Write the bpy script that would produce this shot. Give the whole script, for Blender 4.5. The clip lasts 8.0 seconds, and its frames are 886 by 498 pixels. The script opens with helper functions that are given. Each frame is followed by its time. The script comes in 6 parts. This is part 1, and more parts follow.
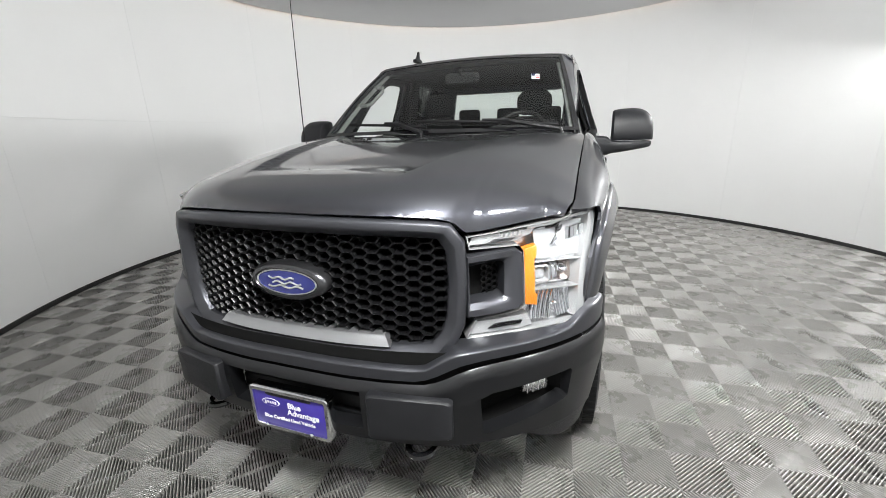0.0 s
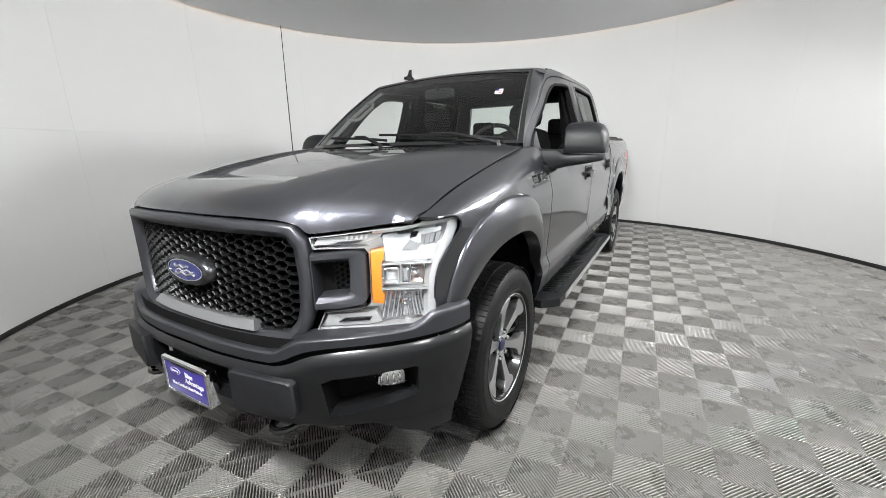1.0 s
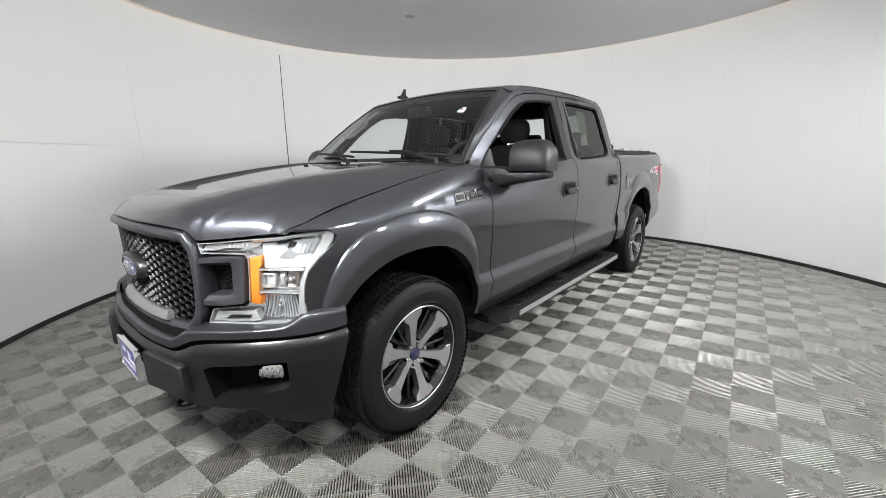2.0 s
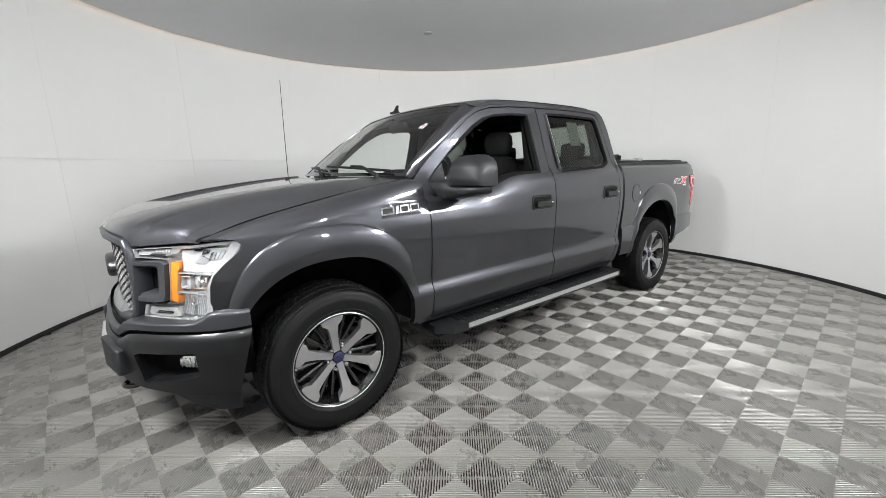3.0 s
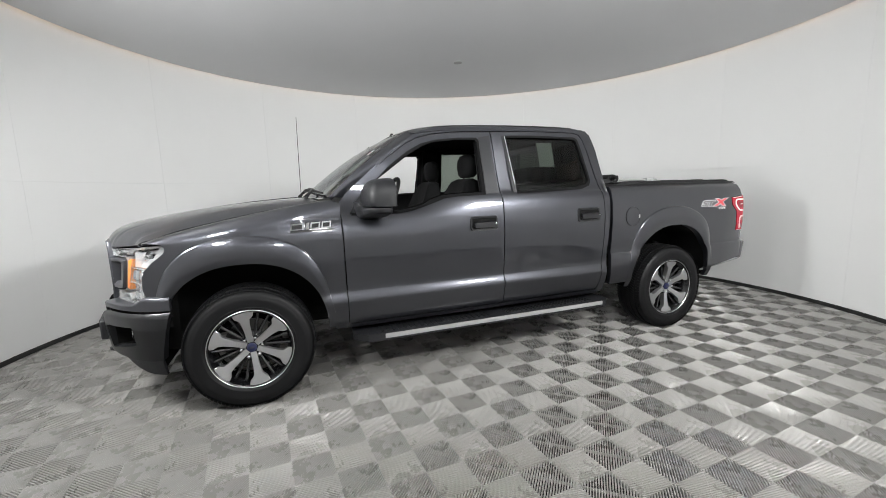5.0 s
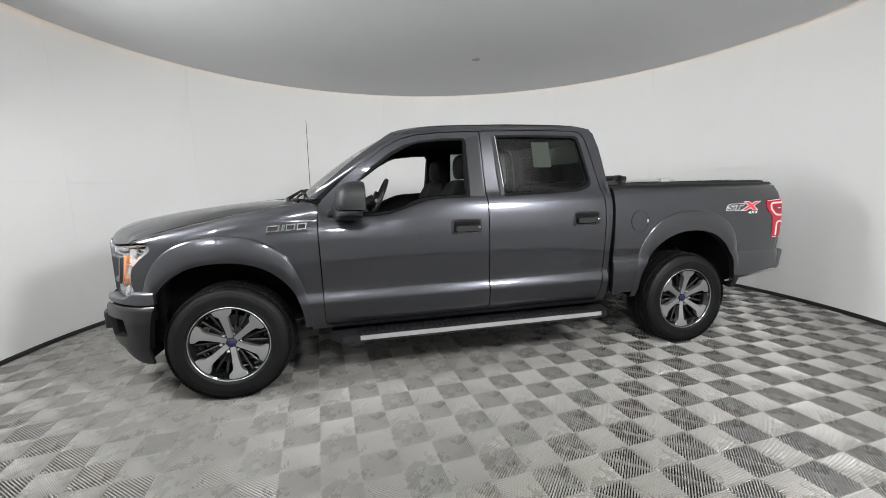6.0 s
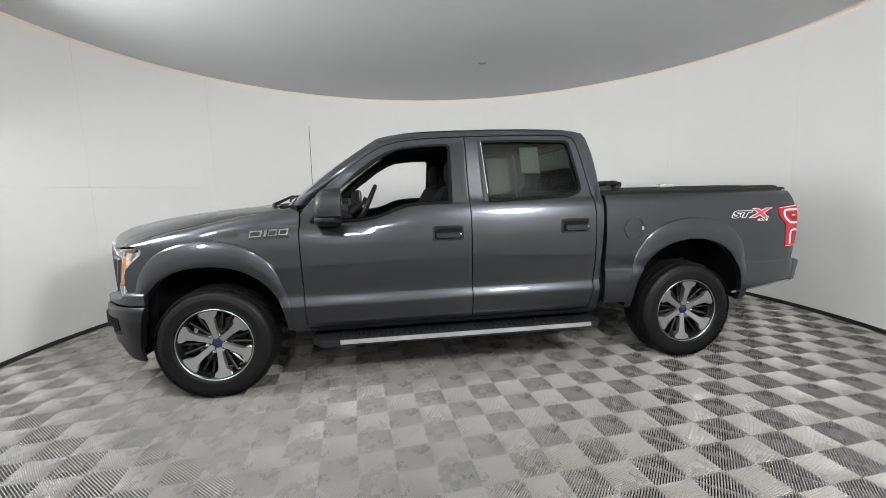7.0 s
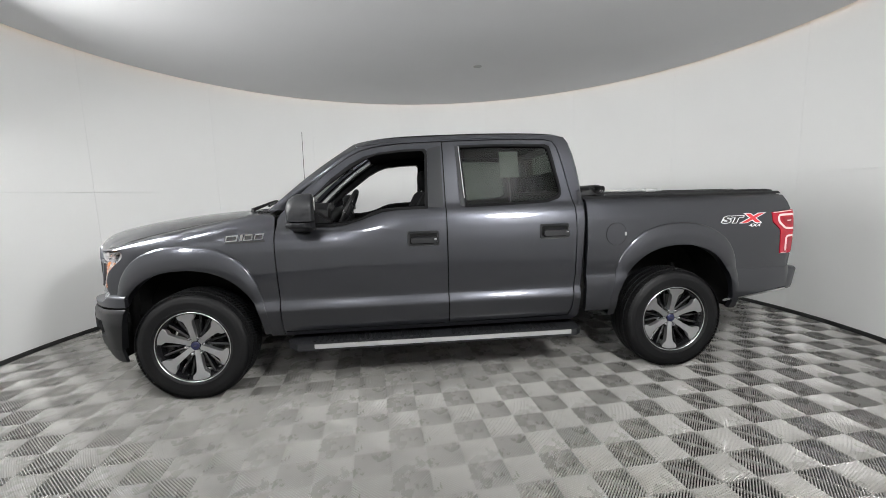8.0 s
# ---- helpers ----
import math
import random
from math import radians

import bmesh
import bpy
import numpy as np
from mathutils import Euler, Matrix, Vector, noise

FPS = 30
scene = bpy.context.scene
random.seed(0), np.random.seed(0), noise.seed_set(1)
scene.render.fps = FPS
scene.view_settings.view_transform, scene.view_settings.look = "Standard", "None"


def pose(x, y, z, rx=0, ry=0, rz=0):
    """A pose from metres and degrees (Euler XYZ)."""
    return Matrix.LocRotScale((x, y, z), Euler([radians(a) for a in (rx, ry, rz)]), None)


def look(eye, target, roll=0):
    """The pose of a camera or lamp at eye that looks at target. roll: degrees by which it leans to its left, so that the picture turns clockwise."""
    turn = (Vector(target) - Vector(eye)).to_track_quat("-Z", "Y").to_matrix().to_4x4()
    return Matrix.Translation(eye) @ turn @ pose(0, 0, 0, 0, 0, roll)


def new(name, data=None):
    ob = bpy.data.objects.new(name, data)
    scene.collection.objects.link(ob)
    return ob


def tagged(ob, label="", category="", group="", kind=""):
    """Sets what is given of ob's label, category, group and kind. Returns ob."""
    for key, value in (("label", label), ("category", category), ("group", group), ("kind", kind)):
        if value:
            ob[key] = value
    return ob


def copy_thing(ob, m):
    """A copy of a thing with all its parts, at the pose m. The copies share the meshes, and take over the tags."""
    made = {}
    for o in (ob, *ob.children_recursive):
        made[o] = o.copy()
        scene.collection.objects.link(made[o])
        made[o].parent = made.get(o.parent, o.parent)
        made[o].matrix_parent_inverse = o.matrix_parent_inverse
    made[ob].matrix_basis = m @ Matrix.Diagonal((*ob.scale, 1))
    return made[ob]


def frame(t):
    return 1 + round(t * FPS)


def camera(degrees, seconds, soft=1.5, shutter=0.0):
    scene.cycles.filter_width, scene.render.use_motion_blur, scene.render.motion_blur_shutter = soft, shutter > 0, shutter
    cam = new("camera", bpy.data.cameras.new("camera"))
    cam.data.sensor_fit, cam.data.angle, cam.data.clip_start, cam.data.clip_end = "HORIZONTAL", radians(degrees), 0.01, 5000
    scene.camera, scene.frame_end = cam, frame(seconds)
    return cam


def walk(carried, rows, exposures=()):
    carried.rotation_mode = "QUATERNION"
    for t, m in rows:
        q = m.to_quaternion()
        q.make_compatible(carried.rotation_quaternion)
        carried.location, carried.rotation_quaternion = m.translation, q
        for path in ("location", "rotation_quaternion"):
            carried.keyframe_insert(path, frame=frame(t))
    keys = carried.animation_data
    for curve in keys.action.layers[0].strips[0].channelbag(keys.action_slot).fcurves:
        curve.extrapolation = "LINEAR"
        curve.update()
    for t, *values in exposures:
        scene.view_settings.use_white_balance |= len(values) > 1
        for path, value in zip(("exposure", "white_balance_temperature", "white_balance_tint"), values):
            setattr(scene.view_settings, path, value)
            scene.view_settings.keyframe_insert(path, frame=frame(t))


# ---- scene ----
cam = camera(95.6, 8.0, 0.8)
PATH = [
    (0, (0.897, -3.725, 1.356), (0.246, -1.917, 0.801), -1.6),
    (0.5, (1.274, -3.655, 1.362), (0.458, -1.908, 0.833), -1.6),
    (1, (1.61, -3.54, 1.346), (0.64, -1.863, 0.851), -1.4),
    (1.5, (1.955, -3.346, 1.382), (0.823, -1.764, 0.915), -1.3),
    (1.7, (2.093, -3.289, 1.369), (0.905, -1.747, 0.912), -1.2),
    (2.8, (2.81, -2.764, 1.391), (1.323, -1.489, 0.988), -1.4),
    (3, (2.916, -2.66, 1.401), (1.385, -1.437, 1.001), -1.5),
    (3.5, (3.229, -2.397, 1.399), (1.596, -1.306, 1.02), -1.6),
    (4, (3.428, -2.108, 1.378), (1.711, -1.144, 1.023), -1.6),
    (4.5, (3.593, -1.797, 1.401), (1.801, -0.975, 1.069), -1.7),
    (4.7, (3.679, -1.695, 1.376), (1.86, -0.922, 1.067), -1.7),
    (6, (3.86, -0.984, 1.405), (1.931, -0.549, 1.108), -1.5),
    (6.5, (3.907, -0.784, 1.417), (1.959, -0.435, 1.13), -1.4),
    (7, (3.911, -0.606, 1.428), (1.95, -0.33, 1.144), -1.5),
    (7.5, (3.896, -0.435, 1.43), (1.927, -0.213, 1.158), -1.6),
    (8, (3.929, -0.284, 1.434), (1.955, -0.1, 1.167), -1.6),
]
walk(cam, [(t, look(eye, target, roll)) for t, eye, target, roll in PATH], exposures=((0.0, 0.05), (1.5, -0.02), (4.0, -0.10), (8.0, -0.20)))

# ---- world, lamps ----
world = bpy.data.worlds.new("studio_world")
world.use_nodes = True
world.node_tree.nodes["Background"].inputs[0].default_value = (0.9, 0.95, 1.0, 1)
world.node_tree.nodes["Background"].inputs[1].default_value = 0.05
scene.world = world

CX, CY, ROOM_R, CEIL_Z = 0.16, 0.016, 4.022, 3.095
COVE_POWER = 2.6      # emission of the hidden strip above the ceiling disc
LAMP_POWER = 147.0     # emission of each round wall lamp


# ---- materials ----
def mat(name, color, rough=0.5, metal=0.0, coat=0.0, vary=0.0, scale=8.0, bump=0.0, bscale=200.0, rvary=0.0, spec=0.5, coat_rough=0.05, lift=0.002):
    m = bpy.data.materials.new(name)
    m.use_nodes = True
    nt = m.node_tree
    b = nt.nodes["Principled BSDF"]
    b.inputs["Base Color"].default_value = (*color, 1)
    b.inputs["Roughness"].default_value = rough
    b.inputs["Metallic"].default_value = metal
    b.inputs["Coat Weight"].default_value = coat
    b.inputs["Coat Roughness"].default_value = coat_rough
    b.inputs["Specular IOR Level"].default_value = spec
    b.inputs["Coat IOR"].default_value = 1.68
    tc = nt.nodes.new("ShaderNodeTexCoord")
    if vary or rvary:
        n = nt.nodes.new("ShaderNodeTexNoise")
        n.inputs["Scale"].default_value = scale
        n.inputs["Detail"].default_value = 6
        n.inputs["Roughness"].default_value = 0.65
        nt.links.new(tc.outputs["Object"], n.inputs["Vector"])
        if vary:
            mx = nt.nodes.new("ShaderNodeMix")
            mx.data_type = "RGBA"
            lo = [c * (1 - vary) for c in color]
            hi = [min(1, c * (1 + vary)) for c in color]
            mx.inputs["A"].default_value = (*lo, 1)
            mx.inputs["B"].default_value = (*hi, 1)
            nt.links.new(n.outputs["Fac"], mx.inputs["Factor"])
            nt.links.new(mx.outputs["Result"], b.inputs["Base Color"])
        if rvary:
            mr = nt.nodes.new("ShaderNodeMapRange")
            mr.inputs["To Min"].default_value = max(0.02, rough - rvary)
            mr.inputs["To Max"].default_value = min(1, rough + rvary)
            nt.links.new(n.outputs["Fac"], mr.inputs["Value"])
            nt.links.new(mr.outputs["Result"], b.inputs["Roughness"])
    if bump:
        n2 = nt.nodes.new("ShaderNodeTexNoise")
        n2.inputs["Scale"].default_value = bscale
        n2.inputs["Detail"].default_value = 3
        nt.links.new(tc.outputs["Object"], n2.inputs["Vector"])
        bp = nt.nodes.new("ShaderNodeBump")
        bp.inputs["Strength"].default_value = bump
        bp.inputs["Distance"].default_value = lift
        nt.links.new(n2.outputs["Fac"], bp.inputs["Height"])
        nt.links.new(bp.outputs["Normal"], b.inputs["Normal"])
    return m


def pane(name, tint, gloss_ior=1.45):
    m = bpy.data.materials.new(name)
    m.use_nodes = True
    nt = m.node_tree
    nt.nodes.remove(nt.nodes["Principled BSDF"])
    out = nt.nodes["Material Output"]
    tr = nt.nodes.new("ShaderNodeBsdfTransparent")
    tr.inputs[0].default_value = (*tint, 1)
    gl = nt.nodes.new("ShaderNodeBsdfGlossy")
    gl.inputs["Roughness"].default_value = 0.01
    fr = nt.nodes.new("ShaderNodeFresnel")
    fr.inputs[0].default_value = gloss_ior
    mx = nt.nodes.new("ShaderNodeMixShader")
    nt.links.new(fr.outputs[0], mx.inputs[0])
    nt.links.new(tr.outputs[0], mx.inputs[1])
    nt.links.new(gl.outputs[0], mx.inputs[2])
    nt.links.new(mx.outputs[0], out.inputs[0])
    return m


def glow(name, color, strength):
    m = bpy.data.materials.new(name)
    m.use_nodes = True
    nt = m.node_tree
    b = nt.nodes["Principled BSDF"]
    b.inputs["Base Color"].default_value = (*color, 1)
    b.inputs["Emission Color"].default_value = (*color, 1)
    b.inputs["Emission Strength"].default_value = strength
    return m


PAINT = mat("grey_metallic_paint", (0.0400, 0.0415, 0.0500), 0.32, 0.85, 0.9, 0.05, 3.0, 0.03, 900.0, coat_rough=0.05)
SATIN = mat("satin_grey_paint", (0.0085, 0.0088, 0.0100), 0.38, 0.3, 0.22, 0.06, 4.0, 0.04, 700.0, coat_rough=0.15, spec=0.35)
# body paint made lighter, to put the nose's frontal light into its colour
FRAMEGREY = mat("front_lit_paint", (0.060, 0.0615, 0.070), 0.44, 0.8, 0.25, 0.05, 4.0, 0.03, 700.0, coat_rough=0.08)
# wall light reflected by the upward-facing bar is put into this pale grey
BARGREY = mat("lit_bar_grey", (0.34, 0.343, 0.352), 0.36, 0.85, 0.2, 0.05, 8.0)
BEZEL = mat("satin_badge_bezel", (0.085, 0.085, 0.09), 0.32, 0.9, 0, 0.05, 10.0)
BLACK = mat("black_plastic", (0.007, 0.007, 0.0075), 0.50, 0, 0, 0.2, 20.0, 0.15, 600.0, spec=0.25)
CAPGREY = mat("grained_dark_plastic", (0.010, 0.0103, 0.0120), 0.46, 0, 0, 0.1, 30.0, 0.2, 900.0, spec=0.35)
POSTGREY = mat("door_post_vinyl", (0.013, 0.0135, 0.0155), 0.45, 0.2, 0.0, 0.06, 30.0, 0.05, 700.0, spec=0.30)
# greyer, mottled copy of the lamp reflector, with shade put into its colour
SHADED = mat("shaded_reflector", (0.56, 0.57, 0.59), 0.24, 0.55, 0.3, 0.35, 22.0, 0.5, 22.0, lift=0.008)
# brown that stands in for a reflection inside the headlamp
REFLBROWN = mat("brown_lamp_reflection", (0.20, 0.165, 0.15), 0.25, 0.6, 0.4, 0.3, 40.0)
SEAL = mat("window_seal_rubber", (0.006, 0.006, 0.0065), 0.75, 0, 0, 0.2, 30.0, 0.1, 300.0, spec=0.08)
GLOSSBLK = mat("gloss_black_plastic", (0.006, 0.006, 0.007), 0.16, 0, 0.3, 0.1, 20.0)
GRILLEBLK = mat("grille_black_plastic", (0.005, 0.005, 0.0055), 0.34, 0, 0, 0.1, 20.0, spec=0.22)
# near-black: the shade inside gaps, wells and recesses is put into this colour
VOID = mat("cavity_shade", (0.006, 0.006, 0.006), 0.9, 0, 0, 0.3, 10.0, spec=0.1)
CHROME = mat("chrome", (0.82, 0.83, 0.85), 0.08, 1.0, 0, 0.04, 6.0)
SILVER = mat("brushed_aluminium", (0.46, 0.46, 0.46), 0.34, 0.6, 0, 0.08, 25.0, 0.05, 400.0)
MACHINED = mat("machined_alloy", (0.50, 0.50, 0.51), 0.30, 0.9, 0.0, 0.04, 12.0)
POCKET = mat("dark_alloy_pocket", (0.006, 0.006, 0.007), 0.22, 0.2, 0.4, 0.1, 20.0)
DISCGREY = mat("brake_steel", (0.10, 0.098, 0.095), 0.40, 0.8, 0, 0.2, 20.0)
RUBBER = mat("tyre_rubber", (0.0070, 0.0070, 0.0075), 0.50, 0, 0, 0.25, 14.0, 0.2, 300.0, rvary=0.1, spec=0.17)
LAMPSILVER = mat("lamp_reflector", (0.80, 0.805, 0.81), 0.26, 1.0, 0, 0.06, 18.0)
LAMPWHITE = mat("lamp_bezel", (0.52, 0.525, 0.53), 0.22, 0.60, 0.3, 0.08, 15.0)
AMBER = mat("amber_reflector", (0.66, 0.190, 0.010), 0.30, 0, 0.3, 0.12, 60.0)
REDLENS = mat("red_lens", (0.37, 0.003, 0.018), 0.18, 0, 0.3, 0.12, 40.0)
REDDARK = mat("dark_red_lens", (0.26, 0.003, 0.014), 0.2, 0, 0.3, 0.2, 90.0)
PALERED = mat("pale_lens_strip", (0.88, 0.58, 0.60), 0.2, 0, 0.8, 0.06, 40.0)
BLUEBADGE = mat("blue_enamel", (0.014, 0.020, 0.14), 0.2, 0.1, 0.8, 0.08, 30.0)
CAPBLUE = mat("dark_blue_cap", (0.012, 0.015, 0.060), 0.3, 0.1, 0.3, 0.08, 30.0)
PLATEBLUE = mat("indigo_plate_print", (0.045, 0.03, 0.27), 0.35, 0, 0.3, 0.12, 9.0)
WHITEINK = mat("white_ink", (0.8, 0.8, 0.82), 0.5, 0, 0, 0.04, 30.0)
REDINK = mat("red_decal", (0.6, 0.02, 0.03), 0.4, 0, 0.2, 0.06, 30.0)
DARKINK = mat("black_decal", (0.01, 0.01, 0.011), 0.4, 0, 0.2, 0.06, 30.0)
FABRIC = mat("black_seat_fabric", (0.007, 0.007, 0.0075), 0.9, 0, 0, 0.3, 40.0, 0.5, 500.0, spec=0.12)
PILLARGREY = mat("pillar_trim", (0.19, 0.194, 0.188), 0.7, 0, 0, 0.08, 30.0)
PAPER = mat("window_paper", (0.12, 0.13, 0.12), 0.8, 0, 0, 0.05, 20.0)
VINYL = mat("black_vinyl", (0.016, 0.016, 0.017), 0.55, 0, 0, 0.25, 18.0, 0.4, 350.0, spec=0.25)
CLEAR = pane("clear_glass", (0.86, 0.90, 0.88))
LAMPCLEAR = pane("clear_lamp_lens", (0.95, 0.96, 0.97))
TINTED = pane("tinted_glass", (0.25, 0.285, 0.255))
WALLWHITE = mat("white_wall_sheet", (0.79, 0.79, 0.785), 0.55, 0, 0, 0.03, 1.1, 0.05, 60.0, spec=0.3)
CAPDULL = mat("dull_grey_cap", (0.38, 0.38, 0.37), 0.8, 0, 0, 0.1, 20.0)
CEILWHITE = mat("matt_ceiling", (0.68, 0.68, 0.69), 0.9, 0, 0, 0.03, 1.2, 0.05, 80.0, spec=0.2)
BASEBLK = mat("black_base_strip", (0.012, 0.012, 0.012), 0.55, 0, 0, 0.3, 6.0)
UNDER = mat("underbody", (0.012, 0.012, 0.012), 0.8, 0.2, 0, 0.3, 9.0, spec=0.2)
STRIP = glow("cove_strip", (1.0, 0.78, 0.6), COVE_POWER)


def tile_material():
    m = mat("grey_floor_tile", (0.208, 0.202, 0.191), 0.28, 0, 0, 0.12, 5.0, 0.04, 300.0, rvary=0.07, spec=0.9)
    nt = m.node_tree
    b = nt.nodes["Principled BSDF"]
    info = nt.nodes.new("ShaderNodeObjectInfo")
    mr = nt.nodes.new("ShaderNodeMapRange")
    mr.inputs["To Min"].default_value = 0.93
    mr.inputs["To Max"].default_value = 1.05
    nt.links.new(info.outputs["Random"], mr.inputs["Value"])
    src = b.inputs["Base Color"].links[0].from_socket
    hs = nt.nodes.new("ShaderNodeHueSaturation")
    nt.links.new(mr.outputs["Result"], hs.inputs["Value"])
    nt.links.new(src, hs.inputs["Color"])
    nt.links.new(hs.outputs["Color"], b.inputs["Base Color"])
    return m


TILE = tile_material()
FLOORBASE = mat("dark_subfloor", (0.01, 0.01, 0.01), 0.9, 0, 0, 0.3, 4.0)


# ---- mesh helpers ----
def pchip(xs, ys):
    """A smooth interpolation through the points that never overshoots."""
    xs, ys = list(xs), list(ys)
    n = len(xs)
    h = [xs[i + 1] - xs[i] for i in range(n - 1)]
    d = [(ys[i + 1] - ys[i]) / h[i] for i in range(n - 1)]
    m = [d[0]] + [0.0] * (n - 2) + [d[-1]]
    for i in range(1, n - 1):
        if d[i - 1] * d[i] > 0:
            a, b = 2 * h[i] + h[i - 1], h[i] + 2 * h[i - 1]
            m[i] = (a + b) / (a / d[i - 1] + b / d[i])

    def at(x):
        if x <= xs[0]:
            return ys[0] + m[0] * (x - xs[0])
        if x >= xs[-1]:
            return ys[-1] + m[-1] * (x - xs[-1])
        i = 0
        while x > xs[i + 1]:
            i += 1
        t = (x - xs[i]) / h[i]
        t2, t3 = t * t, t * t * t
        return (2 * t3 - 3 * t2 + 1) * ys[i] + (t3 - 2 * t2 + t) * h[i] * m[i] + (3 * t2 - 2 * t3) * ys[i + 1] + (t3 - t2) * h[i] * m[i + 1]
    return at


def part(name, data, material, parent, label="", kind="", smooth=40):
    """Link a bmesh or a mesh as one object under its thing."""
    if isinstance(data, bmesh.types.BMesh):
        me = bpy.data.meshes.new(name)
        bmesh.ops.recalc_face_normals(data, faces=data.faces[:])
        data.to_mesh(me)
        data.free()
        if smooth:
            for p in me.polygons:
                p.use_smooth = True
            me.set_sharp_from_angle(angle=radians(smooth))
    else:
        me = data
    if not me.materials:
        for mm in (material if isinstance(material, (list, tuple)) else [material]):
            me.materials.append(mm)
    ob = new(name, me)
    if parent is not None:
        ob.parent = parent
    if label or kind:
        tagged(ob, label=label, kind=kind)
    return ob


def sheet(name, outline, f, material, parent, holes=(), step=(0.05, 0.04), thick=0.014, flip=False, label="", mirror=False, cuts=()):
    """A formed sheet: a flat outline with holes, cut into cells and laid on the surface f(u, v), with turned-in edges."""
    bm = bmesh.new()
    edges = []
    for loop in (outline, *holes):
        vs = [bm.verts.new((u, v, 0)) for u, v in loop]
        edges += [bm.edges.new((vs[i], vs[(i + 1) % len(vs)])) for i in range(len(vs))]
    bmesh.ops.triangle_fill(bm, use_beauty=True, use_dissolve=False, edges=edges)
    us = [p[0] for p in outline]
    vv = [p[1] for p in outline]
    for axis, lo, hi, st in ((0, min(us), max(us), step[0]), (1, min(vv), max(vv), step[1])):
        k = int((hi - lo) / st)
        for i in range(1, k + 1):
            c = lo + (hi - lo) * i / (k + 1)
            no = (1, 0, 0) if axis == 0 else (0, 1, 0)
            co = (c, 0, 0) if axis == 0 else (0, c, 0)
            bmesh.ops.bisect_plane(bm, geom=bm.verts[:] + bm.edges[:] + bm.faces[:], plane_co=co, plane_no=no, dist=1e-6)
    for c in cuts:
        bmesh.ops.bisect_plane(bm, geom=bm.verts[:] + bm.edges[:] + bm.faces[:], plane_co=(0, c, 0), plane_no=(0, 1, 0), dist=1e-6)
    bmesh.ops.dissolve_degenerate(bm, dist=1e-5, edges=bm.edges[:])
    bm.normal_update()
    for fc in bm.faces:
        if fc.normal.z < 0:
            fc.normal_flip()
    bm.verts.index_update()
    e = 1e-3
    pts, nrm = [], []
    sx = -1 if mirror else 1
    for v in bm.verts:
        u, w = v.co.x, v.co.y
        p = Vector(f(u, w))
        a = Vector(f(u + e, w)) - Vector(f(u - e, w))
        b = Vector(f(u, w + e)) - Vector(f(u, w - e))
        n = a.cross(b)
        n = n.normalized() if n.length > 1e-12 else Vector((0, 0, 1))
        if flip:
            n = -n
        pts.append(Vector((p.x * sx, p.y, p.z)))
        nrm.append(Vector((n.x * sx, n.y, n.z)))
    turn = flip != mirror
    faces, lns = [], []
    for fc in bm.faces:
        ids = [v.index for v in fc.verts]
        if turn:
            ids.reverse()
        faces.append(ids)
        lns += [nrm[i] for i in ids]
    inner = {}
    if thick:
        rim = []
        for ed in bm.edges:
            if len(ed.link_faces) == 1:
                fc = ed.link_faces[0]
                ids = [v.index for v in fc.verts]
                a, b = ed.verts[0].index, ed.verts[1].index
                k = ids.index(a)
                if ids[(k + 1) % len(ids)] != b:
                    a, b = b, a
                if turn:
                    a, b = b, a
                rim.append((a, b))
        for a, b in rim:
            for i in (a, b):
                if i not in inner:
                    inner[i] = len(pts)
                    pts.append(pts[i] - nrm[i] * thick)
            q = [b, a, inner[a], inner[b]]
            n = (pts[q[1]] - pts[q[0]]).cross(pts[q[3]] - pts[q[0]])
            n = n.normalized() if n.length > 1e-12 else nrm[a]
            faces.append(q)
            lns += [n] * 4
    bm.free()
    me = bpy.data.meshes.new(name)
    me.from_pydata([tuple(p) for p in pts], [], faces)
    for p in me.polygons:
        p.use_smooth = True
    me.normals_split_custom_set([tuple(n) for n in lns])
    return part(name, me, material, parent, label)


def loft(loops, close=True, cap=True):
    """A skin over rings of points with the same count."""
    bm = bmesh.new()
    rings = [[bm.verts.new(p) for p in lp] for lp in loops]
    n = len(rings[0])
    for a, b in zip(rings, rings[1:]):
        for i in range(n if close else n - 1):
            j = (i + 1) % n
            bm.faces.new((a[i], a[j], b[j], b[i]))
    if cap:
        bm.faces.new(rings[0][::-1])
        bm.faces.new(rings[-1])
    return bm


def box(c, s, bevel=0.006, seg=2, rot=None):
    bm = bmesh.new()
    bmesh.ops.create_cube(bm, size=1.0)
    bmesh.ops.scale(bm, vec=s, verts=bm.verts)
    if bevel:
        bmesh.ops.bevel(bm, geom=bm.edges[:], offset=min(bevel, min(s) * 0.45), segments=seg, affect="EDGES", profile=0.5)
    if rot is not None:
        bmesh.ops.transform(bm, matrix=rot, verts=bm.verts)
    bmesh.ops.translate(bm, vec=c, verts=bm.verts)
    return bm


def tube(points, r, n=10, caps=True):
    pts = [Vector(p) for p in points]
    loops = []
    for i, p in enumerate(pts):
        d = (pts[min(i + 1, len(pts) - 1)] - pts[max(i - 1, 0)]).normalized()
        a = d.cross(Vector((0, 0, 1)))
        if a.length < 0.05:
            a = d.cross(Vector((1, 0, 0)))
        a.normalize()
        b = d.cross(a)
        rr = r[i] if isinstance(r, (list, tuple)) else r
        loops.append([p + a * (rr * math.cos(2 * math.pi * k / n)) + b * (rr * math.sin(2 * math.pi * k / n)) for k in range(n)])
    return loft(loops, True, caps)


def lathe_x(profile, n=72, cap=False):
    """Profile of (x, radius) turned round the x axis."""
    return loft([[(x, r * math.cos(2 * math.pi * k / n), r * math.sin(2 * math.pi * k / n)) for k in range(n)] for x, r in profile], True, cap)


